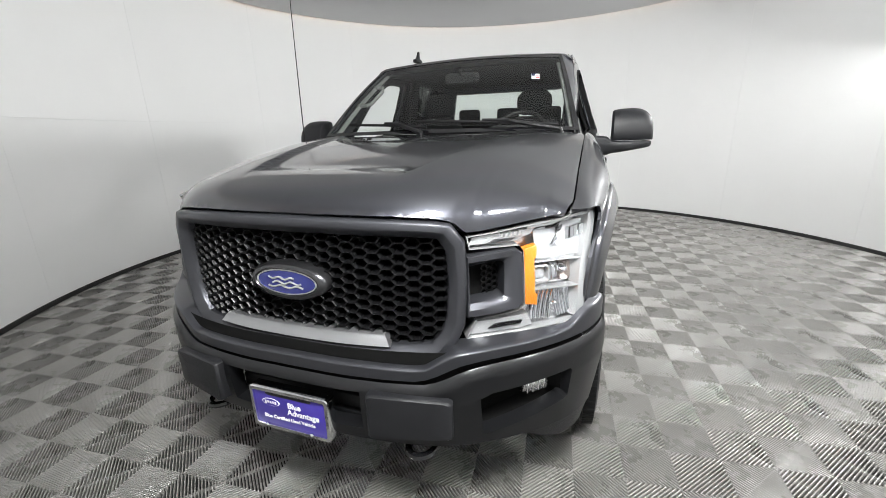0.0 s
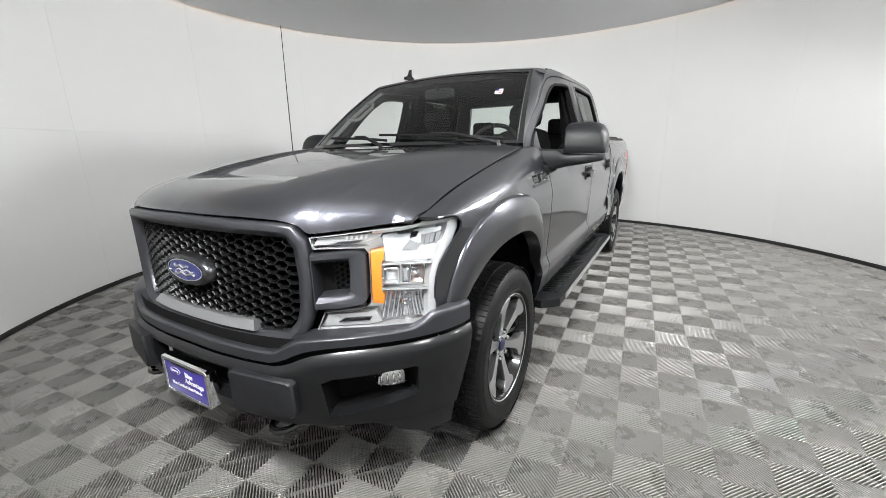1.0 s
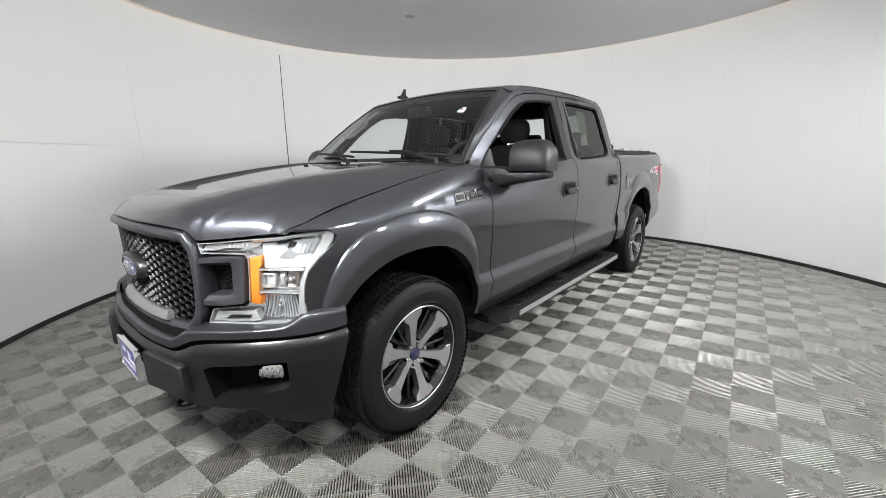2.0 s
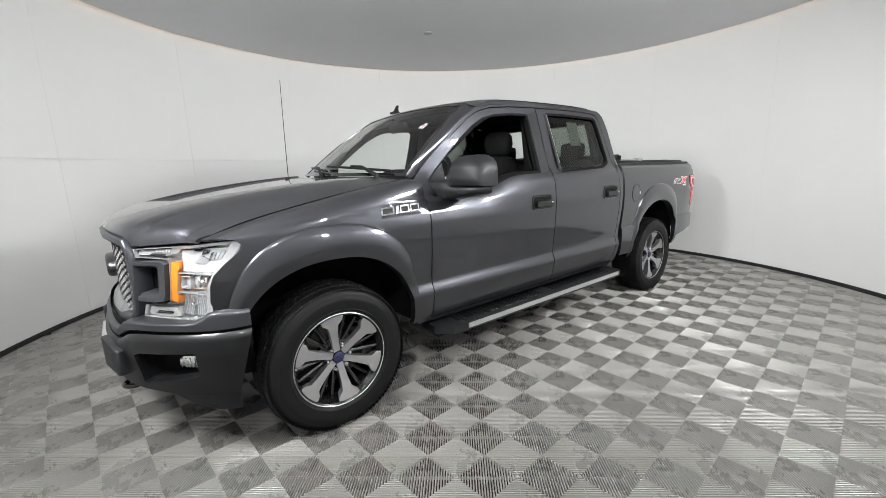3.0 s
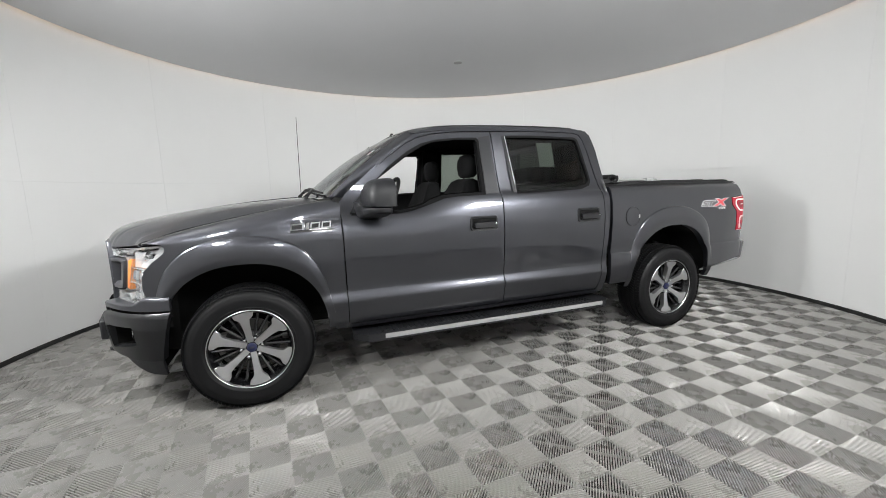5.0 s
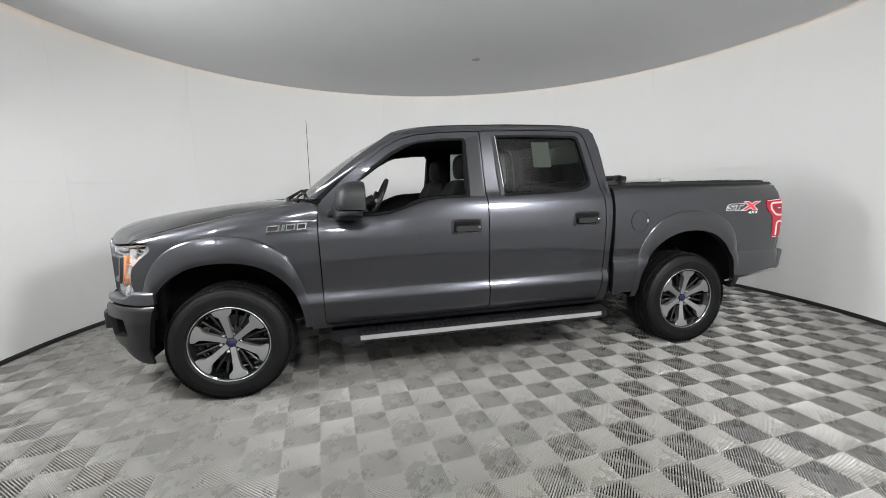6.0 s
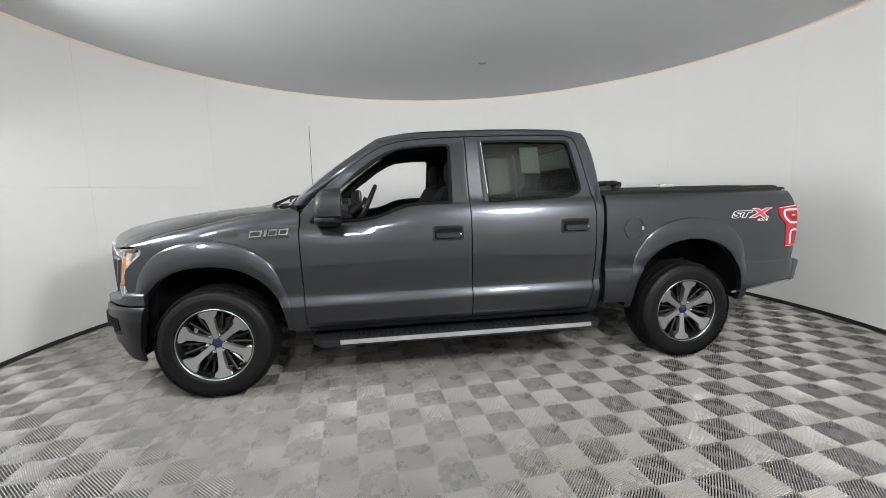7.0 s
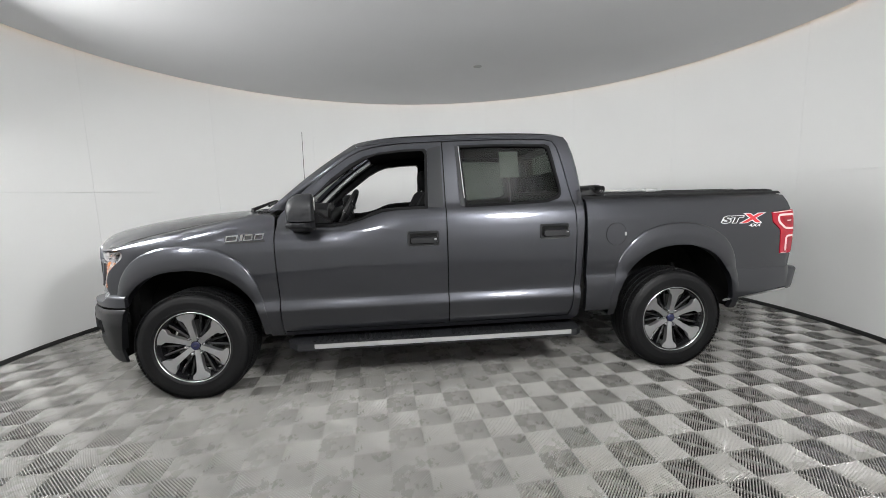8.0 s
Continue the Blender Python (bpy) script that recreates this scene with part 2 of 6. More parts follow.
def prism(outline, place, depth):
    """An outline of (u, v) stood on place(u, v, d), from d = 0 to depth."""
    loops = [[place(u, v, d) for u, v in outline] for d in ((0, depth) if not isinstance(depth, (list, tuple)) else depth)]
    return loft(loops, True, True)


def rounded(w, h, r, n=5):
    pts = []
    for cx, cy, a0 in ((w / 2 - r, h / 2 - r, 0), (-w / 2 + r, h / 2 - r, 90), (-w / 2 + r, -h / 2 + r, 180), (w / 2 - r, -h / 2 + r, 270)):
        pts += [(cx + r * math.cos(radians(a0 + 90 * k / n)), cy + r * math.sin(radians(a0 + 90 * k / n))) for k in range(n + 1)]
    return pts


def lettering(name, text, size, material, parent, m, depth=0.002, shear=0.0, stretch=1.0, bold=0.0, onto=None):
    """Raised letters in the built-in font, as one mesh."""
    cu = bpy.data.curves.new(name, "FONT")
    cu.body, cu.size, cu.extrude, cu.shear, cu.offset = text, size, depth, shear, bold
    cu.align_x, cu.align_y = "CENTER", "CENTER"
    tmp = new(name + "_tmp", cu)
    bpy.context.view_layer.update()
    me = bpy.data.meshes.new_from_object(tmp.evaluated_get(bpy.context.evaluated_depsgraph_get()))
    bpy.data.objects.remove(tmp)
    bpy.data.curves.remove(cu)
    me.transform(m @ Matrix.Diagonal((stretch, 1, 1, 1)))
    me.materials.clear()
    if onto:
        for v in me.vertices:
            v.co = onto(v.co)
    return part(name, me, material, parent)


# ---- the round booth ----
def ring_pts(r, z, n=192, a0=0.0, a1=360.0):
    closed = a1 - a0 >= 359.9
    k = n if closed else n + 1
    return [(CX + r * math.cos(radians(a0 + (a1 - a0) * i / n)), CY + r * math.sin(radians(a0 + (a1 - a0) * i / n)), z) for i in range(k)]


def wall():
    shell = part("wall", loft([ring_pts(ROOM_R + 0.012, -0.03), ring_pts(ROOM_R + 0.012, 3.62), ring_pts(ROOM_R + 0.11, 3.62), ring_pts(ROOM_R + 0.11, -0.03), ring_pts(ROOM_R + 0.012, -0.03)], True, False), WALLWHITE, None)
    tagged(shell, "smooth white round booth wall of tall curved sheets", "wall", kind="structure")
    count, first = 16, -153.0
    for z0, z1 in ((0.0, 1.5681), (1.5717, 3.62)):
        for k in range(count):
            a0 = first + 360.0 / count * k
            lo, hi = a0 + 0.010, a0 + 360.0 / count - 0.010
            n = 14
            inner0, inner1 = ring_pts(ROOM_R, z0, n, lo, hi), ring_pts(ROOM_R, z1, n, lo, hi)
            outer0, outer1 = ring_pts(ROOM_R + 0.01, z0, n, lo, hi), ring_pts(ROOM_R + 0.01, z1, n, lo, hi)
            bm = loft([inner0, inner1, outer1, outer0, inner0], False, False)
            bmesh.ops.remove_doubles(bm, verts=bm.verts, dist=1e-5)
            bmesh.ops.holes_fill(bm, edges=bm.edges[:], sides=0)
            part("wall_sheet", bm, WALLWHITE, shell, smooth=30)
    return shell


def room():
    wall()
    base = part("baseboard", loft([ring_pts(ROOM_R - 0.001, 0.001), ring_pts(ROOM_R - 0.012, 0.001), ring_pts(ROOM_R - 0.012, 0.036), ring_pts(ROOM_R - 0.008, 0.042), ring_pts(ROOM_R - 0.001, 0.042)], True, False), BASEBLK, None)
    tagged(base, "thin black strip along the foot of the white wall", "baseboard", kind="structure")
    # the ceiling disc hangs a little inside the wall; light strips lie on its upper rim
    disc_r = ROOM_R - 0.10
    loops = [ring_pts(0.02, CEIL_Z)] + [ring_pts(disc_r * q, CEIL_Z) for q in (0.25, 0.5, 0.75, 0.9)] + [ring_pts(disc_r, CEIL_Z), ring_pts(disc_r + 0.004, CEIL_Z + 0.01), ring_pts(disc_r, CEIL_Z + 0.05), ring_pts(0.02, CEIL_Z + 0.05)]
    ceil = part("ceiling", loft(loops, True, True), CEILWHITE, None)
    tagged(ceil, "plain matt grey-white round ceiling disc", "ceiling", kind="structure")
    top = part("ceiling_top", loft([ring_pts(ROOM_R + 0.11, 3.62), ring_pts(0.02, 3.62), ring_pts(0.02, 3.7), ring_pts(ROOM_R + 0.11, 3.7), ring_pts(ROOM_R + 0.11, 3.62)], True, False), WALLWHITE, None)
    tagged(top, "white upper lid of the booth above the ceiling disc", "ceiling", kind="structure")
    strip = part("cove_light", loft([ring_pts(disc_r - 0.10, CEIL_Z + 0.06), ring_pts(disc_r - 0.04, CEIL_Z + 0.06), ring_pts(disc_r - 0.04, CEIL_Z + 0.10), ring_pts(disc_r - 0.10, CEIL_Z + 0.10), ring_pts(disc_r - 0.10, CEIL_Z + 0.06)], True, False), STRIP, None)
    tagged(strip, "warm white light strip hidden on the ceiling rim", "light", kind="structure")
    # round lamps high on the wall
    for az, size in ((-77, 0.32), (-50, 0.18), (-18, 0.17), (20, 0.35)):
        lamp_thing(az, size)
    # small dull fitting on the ceiling
    for (x, y) in ((-1.55, 0.75),):
        fit_ob = tagged(new("sprinkler_cover", None), "small flat grey cap set in the ceiling", "ceiling fitting")
        fit_ob.location = (x, y, CEIL_Z)
        part("cap", loft([[(r * math.cos(2 * math.pi * k / 24), r * math.sin(2 * math.pi * k / 24), z) for k in range(24)] for r, z in ((0.055, 0.0), (0.055, -0.006), (0.04, -0.010), (0.002, -0.011))], True, True), CAPDULL, fit_ob)


def lamp_thing(az, R):
    """A round flat lamp on a short bracket, tilted down towards the middle of the booth."""
    r = ROOM_R - 0.16
    x, y = CX + r * math.cos(radians(az)), CY + r * math.sin(radians(az))
    lamp = tagged(new("wall_lamp", None), "round white lamp on a bracket high on the wall", "lamp", group="lamps along the wall")
    lamp.matrix_basis = pose(x, y, 2.60, 0, 0, az) @ pose(0, 0, 0, 0, 60, 0)
    disc = lambda q, z: [(q * math.cos(2 * math.pi * k / 40), q * math.sin(2 * math.pi * k / 40), z) for k in range(40)]
    part("housing", loft([disc(R * 0.7, 0.05), disc(R, 0.04), disc(R * 1.05, 0.0), disc(R * 1.08, -0.09), disc(R * 1.06, -0.09), disc(R * 1.0, -0.012)], True, False), CAPGREY, lamp)
    part("lamp_back", loft([disc(R * 0.7, 0.05), disc(0.01, 0.052)], True, True), CAPGREY, lamp)
    part("diffuser", loft([disc(R * 0.99, -0.016), disc(R * 0.5, -0.017), disc(0.01, -0.0175)], True, True), LAMPGLOW, lamp)
    part("bracket", tube([(0, 0, 0.05), (0.06, 0, 0.12)], 0.02, 8), BLACK, lamp)


LAMPGLOW = glow("lamp_diffuser", (0.99, 1.0, 0.99), LAMP_POWER)


# ---- the pickup: surfaces ----
truck = tagged(new("pickup_truck", None), "dark grey metallic crew-cab pickup parked on ribbed grey tiles", "pickup truck")
TRUCK_X = 0.012
truck.location = (TRUCK_X, 0, 0)

FY, RY, HUBZ = -1.8415, 1.8415, 0.392       # axles
side_prof = pchip([0.40, 0.44, 0.475, 0.52, 0.58, 0.632, 0.642, 0.692, 0.700, 0.715, 0.80, 0.95, 1.08, 1.20, 1.28, 1.325, 1.36, 1.42, 1.80, 1.87],
                  [0.905, 0.930, 0.950, 0.966, 0.9805, 0.990, 0.9885, 0.9705, 0.9685, 0.9680, 0.974, 0.986, 0.990, 0.982, 0.968, 0.948, 0.918, 0.893, 0.775, 0.745])
belt_dip = pchip([-1.3, -0.78, -0.66, -0.54, -0.42, -0.30, 0.2], [0.115, 0.112, 0.085, 0.045, 0.010, 0.0, 0.0])


def taper(y):
    d = 0.0
    if y < -1.85:
        d += 0.150 * (-1.85 - y) ** 1.25
    if y > 2.5:
        d += 0.22 * (y - 2.5) ** 2
    if y > 2.80:
        d += 4.5 * (y - 2.80) ** 2
    return d


def skin(y, z):
    """Outer side of the body: the point at a given length and height."""
    d = belt_dip(y) if -1.3 < y < 0.2 else (0.112 if y <= -1.3 else 0.0)
    q = min(1.0, max(0.0, (z - 1.02) / 0.16)) * min(1.0, max(0.0, (1.62 - z) / 0.25))
    q = q * q * (3 - 2 * q)
    g = 0.0
    if y < -0.15 and z > 1.18:
        k = min(1.0, (z - 1.18) / 0.16)
        g = 0.088 * min(1.1, (-0.15 - y) / 1.10) ** 1.3 * k * k * (3 - 2 * k)
    return (side_prof(z + d * q) - taper(y) - g, y, z)


def bed_skin(y, z):
    """The cargo bed's side: a plain shoulder that rolls in at the rail."""
    x = bed_prof(z) - taper(y)
    return (x, y, z)


bed_prof = pchip([0.48, 0.52, 0.60, 0.70, 0.765, 0.785, 0.90, 1.05, 1.20, 1.30, 1.345, 1.37, 1.385],
                 [0.955, 0.975, 0.986, 0.990, 0.984, 0.974, 0.984, 0.991, 0.986, 0.968, 0.952, 0.925, 0.88])


def arch(cy, a, b, n=2.25, cz=0.45, count=40):
    """Wheel-arch curve from its rear foot over the top to its front foot, as (y, z)."""
    pts = []
    for k in range(count + 1):
        th = math.pi * k / count
        c, s = math.cos(th), math.sin(th)
        y = cy + a * math.copysign(abs(c) ** (2 / n), c)
        z = cz + b * abs(s) ** (2 / n)
        pts.append((y, z))
    return pts


def flare(name, cy, inn, out, f, mirror, lift=0.031):
    """The raised lip round a wheel opening."""
    ai, bi = inn
    ao, bo = out
    ts = [(-0.02, -0.06), (0.0, 0.0), (0.02, 0.80), (0.06, 0.86), (0.25, 0.95), (0.42, 1.0), (0.55, 0.94), (0.75, 0.68), (0.90, 0.42), (0.955, 0.30), (0.978, 0.0), (1.0, -0.10)]
    I, O = arch(cy, ai, bi, count=72), arch(cy, ao, bo, count=72)
    loops = []
    for (yi, zi), (yo, zo) in zip(I, O):
        if cy < 0 and yi < cy and zi < 0.70:
            continue
        k = min(1.0, max(0.0, (zi - 0.60) / 0.20))
        fade = k * k * (3 - 2 * k)
        g = min(1.0, max(0.0, (zi - 0.62) / 0.30))
        g = 0.45 + 0.55 * g * g * (3 - 2 * g)
        yo, zo = yi + (yo - yi) * g, zi + (zo - zi) * g
        row = []
        for t, h in ts:
            y, z = yi + (yo - yi) * max(t, 0), zi + (zo - zi) * max(t, 0)
            if t < 0:
                p = f(yi, zi)
                row.append((p[0] - 0.040, yi, zi))
                continue
            p = f(y, z)
            row.append((p[0] + (0.0022 if t < 0.99 else -0.004) + lift * h * fade, y, z))
        loops.append(row)
    bm = loft(loops, False, False)
    if mirror:
        bmesh.ops.scale(bm, vec=(-1, 1, 1), verts=bm.verts)
    return part(name, bm, PAINT, truck, smooth=50)


FRONT_IN, FRONT_OUT = (0.50, 0.505), (0.615, 0.685)
REAR_IN, REAR_OUT = (0.495, 0.545), (0.615, 0.725)

CREASE = (0.626, 0.632, 0.637, 0.643, 0.650, 0.687, 0.692, 0.697, 0.704)     # heights of the lower body crease

# door and cab outlines as (y, z)
FDOOR = [(-1.196, 0.465), (-1.204, 0.80), (-1.208, 1.235), (-1.19, 1.31), (-1.125, 1.385), (-1.0, 1.497), (-0.85, 1.622), (-0.70, 1.728), (-0.60, 1.778), (-0.48, 1.808), (-0.3, 1.826), (0.017, 1.838), (0.020, 1.33), (0.022, 0.80), (0.022, 0.465)]
FWIN = [(-1.135, 1.232), (-0.80, 1.232), (-0.70, 1.245), (-0.61, 1.270), (-0.53, 1.302), (-0.45, 1.328), (-0.36, 1.338), (-0.118, 1.345), (-0.108, 1.60), (-0.103, 1.757), (-0.123, 1.779), (-0.28, 1.776), (-0.47, 1.757), (-0.57, 1.727), (-0.68, 1.668), (-0.82, 1.566), (-0.98, 1.432), (-1.10, 1.322)]
RDOOR = [(0.030, 0.465), (0.030, 0.80), (0.028, 1.33), (0.025, 1.838), (0.45, 1.846), (0.825, 1.842), (0.890, 1.825), (0.920, 1.78), (0.953, 1.64), (0.982, 1.48), (1.006, 1.34), (1.012, 1.18), (1.008, 0.80), (0.985, 0.54), (0.965, 0.475)]
RWIN = [(0.176, 1.345), (0.170, 1.50), (0.150, 1.800), (0.40, 1.806), (0.825, 1.798), (0.858, 1.780), (0.876, 1.70), (0.918, 1.46), (0.916, 1.422), (0.89, 1.392), (0.80, 1.364), (0.50, 1.352)]
CAB = [(-1.200, 0.425), (-1.212, 1.235), (-1.222, 1.285), (-1.205, 1.325), (-1.147, 1.385), (-1.024, 1.497), (-0.874, 1.622), (-0.730, 1.728), (-0.634, 1.800), (-0.54, 1.842), (-0.45, 1.870), (0.0, 1.880), (0.77, 1.885), (0.945, 1.872), (1.010, 1.83), (1.043, 1.70), (1.074, 1.46), (1.078, 1.25), (1.058, 0.80), (1.048, 0.455), (0.98, 0.425)]


def grow(pts, d):
    cy = sum(p[0] for p in pts) / len(pts)
    cz = sum(p[1] for p in pts) / len(pts)
    return [(y + d * (1 if y > cy else -1), z + d * (1 if z > cz else -1)) for y, z in pts]


def handle_on(door, y0, y1, z0, z1, mirror):
    """A pull handle in a scooped cup with a dark well."""
    cy, cz = (y0 + y1) / 2, (z0 + z1) / 2
    x = skin(cy, cz)[0]
    s = -1 if mirror else 1
    out = [(cy + u, cz + v) for u, v in rounded(y1 - y0, z1 - z0, 0.022)]
    inn = [(cy + u, cz + v) for u, v in rounded((y1 - y0) * 0.86, (z1 - z0) * 0.72, 0.018)]
    loops = [[(s * (skin(y, z)[0] + 0.001), y, z) for y, z in out], [(s * (skin(y, z)[0] + 0.008), y, z) for y, z in [(cy + (a - cy) * 0.97, cz + (b - cz) * 0.95) for a, b in out]],
             [(s * (skin(y, z)[0] + 0.006), y, z) for y, z in inn], [(s * (x - 0.004), y, z) for y, z in inn]]
    part("handle_surround", loft(loops, True, True), SATIN, door)
    part("handle_well", box((s * (x + 0.0015), cy, cz - 0.002), (0.012, (y1 - y0) * 0.86, (z1 - z0) * 0.72), 0.005), VOID, door)
    bar = rounded((y1 - y0) * 0.80, 0.040, 0.012)
    part("door_handle", prism([(cy + 0.004 + u, cz - 0.006 + v) for u, v in bar], lambda u, v, d: (s * (skin(u, v)[0] + 0.010 + d), u, v - d * 0.2), [0.0, 0.018, 0.024]), SATIN, door, "dark door pull")
    part("lock_cylinder", box((s * (x + 0.033), y1 - 0.03, cz - 0.004), (0.006, 0.016, 0.012), 0.002), CHROME, door)


def side_of_truck(mirror):
    s = -1 if mirror else 1
    # front door
    fd = sheet("front_door", FDOOR, skin, PAINT, truck, [FWIN], (0.055, 0.03), 0.03, False, "grey metallic front door with its window wound down", mirror, CREASE)
    win_rim("window_seal", FWIN, fd, mirror)
    rd = sheet("rear_door", RDOOR, skin, PAINT, truck, [RWIN], (0.055, 0.03), 0.03, False, "grey metallic rear door with dark tinted glass", mirror, CREASE)
    win_rim("window_seal", RWIN, rd, mirror)
    inset = lambda y, z: (skin(y, z)[0] - 0.012, y, z)
    sheet("tinted_window", [(y, z) for y, z in grow(RWIN, 0.01)], inset, TINTED, rd, (), (0.1, 0.08), 0.0, False, "dark tinted side glass", mirror).visible_shadow = False
    part("quarter_strip", prism([(0.138, 1.347), (0.168, 1.347), (0.143, 1.802), (0.116, 1.802)], lambda u, v, d: (s * (skin(u, v)[0] + d), u, v), [0.0, 0.003]), POSTGREY, rd)
    part("quarter_edge", prism([(0.170, 1.349), (0.1735, 1.349), (0.1485, 1.802), (0.145, 1.802)], lambda u, v, d: (s * (skin(u, v)[0] + d), u, v), [-0.004, 0.003]), SILVER, rd)
    part("pillar_strip", prism([(-0.104, 1.345), (0.006, 1.345), (0.006, 1.808), (-0.094, 1.785)], lambda u, v, d: (s * (skin(u, v)[0] + d), u, v), [0.0, 0.003]), POSTGREY, fd)
    handle_on(fd, -0.270, -0.036, 1.066, 1.176, mirror)
    handle_on(rd, 0.724, 0.958, 1.084, 1.197, mirror)
    # inner door shells keep the gaps dark and give the doors depth
    for nm, outl, hole, host in (("door_lining", FDOOR, FWIN, fd), ("door_lining", RDOOR, RWIN, rd)):
        sheet(nm, grow(outl, -0.02), lambda y, z: (skin(y, z)[0] - 0.075, y, z), FABRIC, host, [grow(hole, -0.004)], (0.2, 0.1), 0.02, True, "", mirror)
    # cab side frame: pillars, roof rail and sill
    cab_hole = [(-1.190, 0.455), (-1.200, 1.24), (-1.183, 1.315), (-1.118, 1.392), (-0.845, 1.630), (-0.696, 1.735), (-0.597, 1.785), (-0.478, 1.815), (-0.3, 1.833), (0.017, 1.845), (0.45, 1.853), (0.827, 1.849), (0.896, 1.831), (0.926, 1.784), (0.960, 1.64), (0.989, 1.48), (1.013, 1.34), (1.019, 1.18), (1.015, 0.80), (0.992, 0.535), (0.968, 0.455)]
    sheet("cab_side_frame", CAB, skin, PAINT, truck, [cab_hole], (0.08, 0.03), 0.05, False, "", mirror)
    part("door_gap_backing", prism([(-0.08, 0.47), (0.12, 0.47), (0.12, 1.80), (-0.08, 1.80)], lambda u, v, d: (s * (skin(u, v)[0] - 0.03 - d), u, v), [0.0, 0.015, 0.05]), VOID, truck)
    # front fender: side skin with the wheel opening, lamp cut-out at its front
    def fend(y, z):
        zt, h = fend_top(y), lip_h(y)
        if z <= zt - h:
            return skin(y, z)
        ang = min(1.06, (z - (zt - h)) / 0.20) * math.pi / 2
        x0 = skin(y, zt - h)[0]
        w = x0 - hood_edge(y) - 0.004
        return (x0 - w * (1 - math.cos(ang)), y, zt - h + h * math.sin(ang))
    FI = arch(FY, FRONT_IN[0] + 0.05, FRONT_IN[1] + 0.09, count=30)
    body = [(-1.205, 0.43), (-1.30, 0.43)] + [(y, z) for y, z in FI if z > 0.452]
    body += [(-2.395, 0.80), (-2.405, 0.83), (-2.398, 0.905), (-2.382, 0.95), (-2.333, 1.0), (-2.266, 1.052), (-2.258, 1.080)] + [(y, fend_top(y) - lip_h(y) + q) for y, q in ((-2.284, 0.020), (-2.332, 0.060), (-2.378, 0.110), (-2.394, 0.160), (-2.398, 0.198))]
    top = [(y, fend_top(y) - lip_h(y) + 0.20) for y in (-2.38, -2.3, -2.2, -2.1, -2.0, -1.9, -1.8, -1.7, -1.6, -1.5, -1.4, -1.30)]
    body += top + [(-1.216, fend_top(-1.25) - 0.02), (-1.219, 1.20), (-1.213, 0.8)]
    sheet("front_fender", body, fend, PAINT, truck, (), (0.04, 0.028), 0.010, False, "", mirror, CREASE)
    flare("wheel_arch_flare", FY, FRONT_IN, FRONT_OUT, skin, mirror)
    # bed side
    RI = arch(RY, REAR_IN[0] + 0.05, REAR_IN[1] + 0.08, count=30)
    bed = [(2.32, 0.535), (2.80, 0.615), (2.835, 0.76), (2.842, 0.885), (2.721, 0.888), (2.703, 1.083), (2.632, 1.148), (2.617, 1.231), (2.79, 1.245), (2.772, 1.30), (2.745, 1.352), (2.70, 1.385), (1.100, 1.372), (1.100, 0.50), (1.31, 0.50)]
    bed = [(1.31, 0.50)] + [(y, z) for y, z in reversed(RI) if z > 0.452] + bed[:-1]
    sheet("bed_side", bed, bed_skin, PAINT, truck, (), (0.06, 0.028), 0.04, False, "", mirror, (0.758, 0.764, 0.786, 0.793))
    flare("wheel_arch_flare", RY, REAR_IN, REAR_OUT, bed_skin, mirror, 0.024)
    # dark sheet for the shade between cab and bed
    sheet("bed_gap_shade", [(1.060, 0.50), (1.104, 0.50), (1.104, 1.37), (1.060, 1.33)], lambda y, z: (bed_prof(z) - 0.05, y, z), VOID, truck, (), (0.1, 0.1), 0.03, False, "", mirror)
    # running board
    rb = part("running_board", prism([(-1.17, 0.79), (-1.18, 0.94), (-1.09, 1.035), (1.0, 1.045), (1.045, 1.0), (1.05, 0.80)], lambda u, v, d: (s * v, u, 0.335 + d), [0.0, 0.012, 0.042, 0.050]), CAPGREY, truck, "black side step with a bright outer strip")
    part("bright_strip", prism([(-0.97, 0.352), (0.955, 0.352), (0.955, 0.384), (-0.97, 0.384)], lambda u, v, d: (s * (1.043 + 0.002 * u + d), u, v), [0.0, 0.006, 0.008]), SILVER, rb)
    for k in range(44):
        y = -0.98 + k * 0.043
        if abs(y + 0.02) < 0.06:
            continue
        part("tread_bar", box((s * 0.93, y, 0.3875), (0.13, 0.020, 0.009), 0.003, 1), SATIN, rb)
    for y in (-0.9, 0.0, 0.8):
        part("step_bracket", box((s * 0.84, y, 0.350), (0.12, 0.07, 0.05), 0.01), UNDER, rb)
    # tail lamp
    tail(mirror)
    mirror_thing(mirror)


fend_top = pchip([-2.40, -2.2, -1.9, -1.6, -1.45, -1.3, -1.2], [1.112, 1.172, 1.238, 1.294, 1.318, 1.336, 1.342])
def lip_h(y):
    return max(0.012, fend_h(y))


fend_h = pchip([-2.40, -2.30, -2.2, -2.05, -1.2], [0.020, 0.045, 0.085, 0.120, 0.125])
hood_edge = pchip([-2.40, -2.345, -2.2, -1.9, -1.6, -1.45, -1.2], [0.840, 0.849, 0.851, 0.854, 0.857, 0.859, 0.860])


def win_rim(name, hole, door, mirror):
    s = -1 if mirror else 1
    loops = [[(s * (skin(y, z)[0] + 0.003), y, z) for y, z in grow(hole, 0.008)], [(s * (skin(y, z)[0] + 0.003), y, z) for y, z in grow(hole, -0.010)], [(s * (skin(y, z)[0] - 0.030), y, z) for y, z in grow(hole, -0.012)]]
    part(name, loft(loops, True, False), SEAL, door)


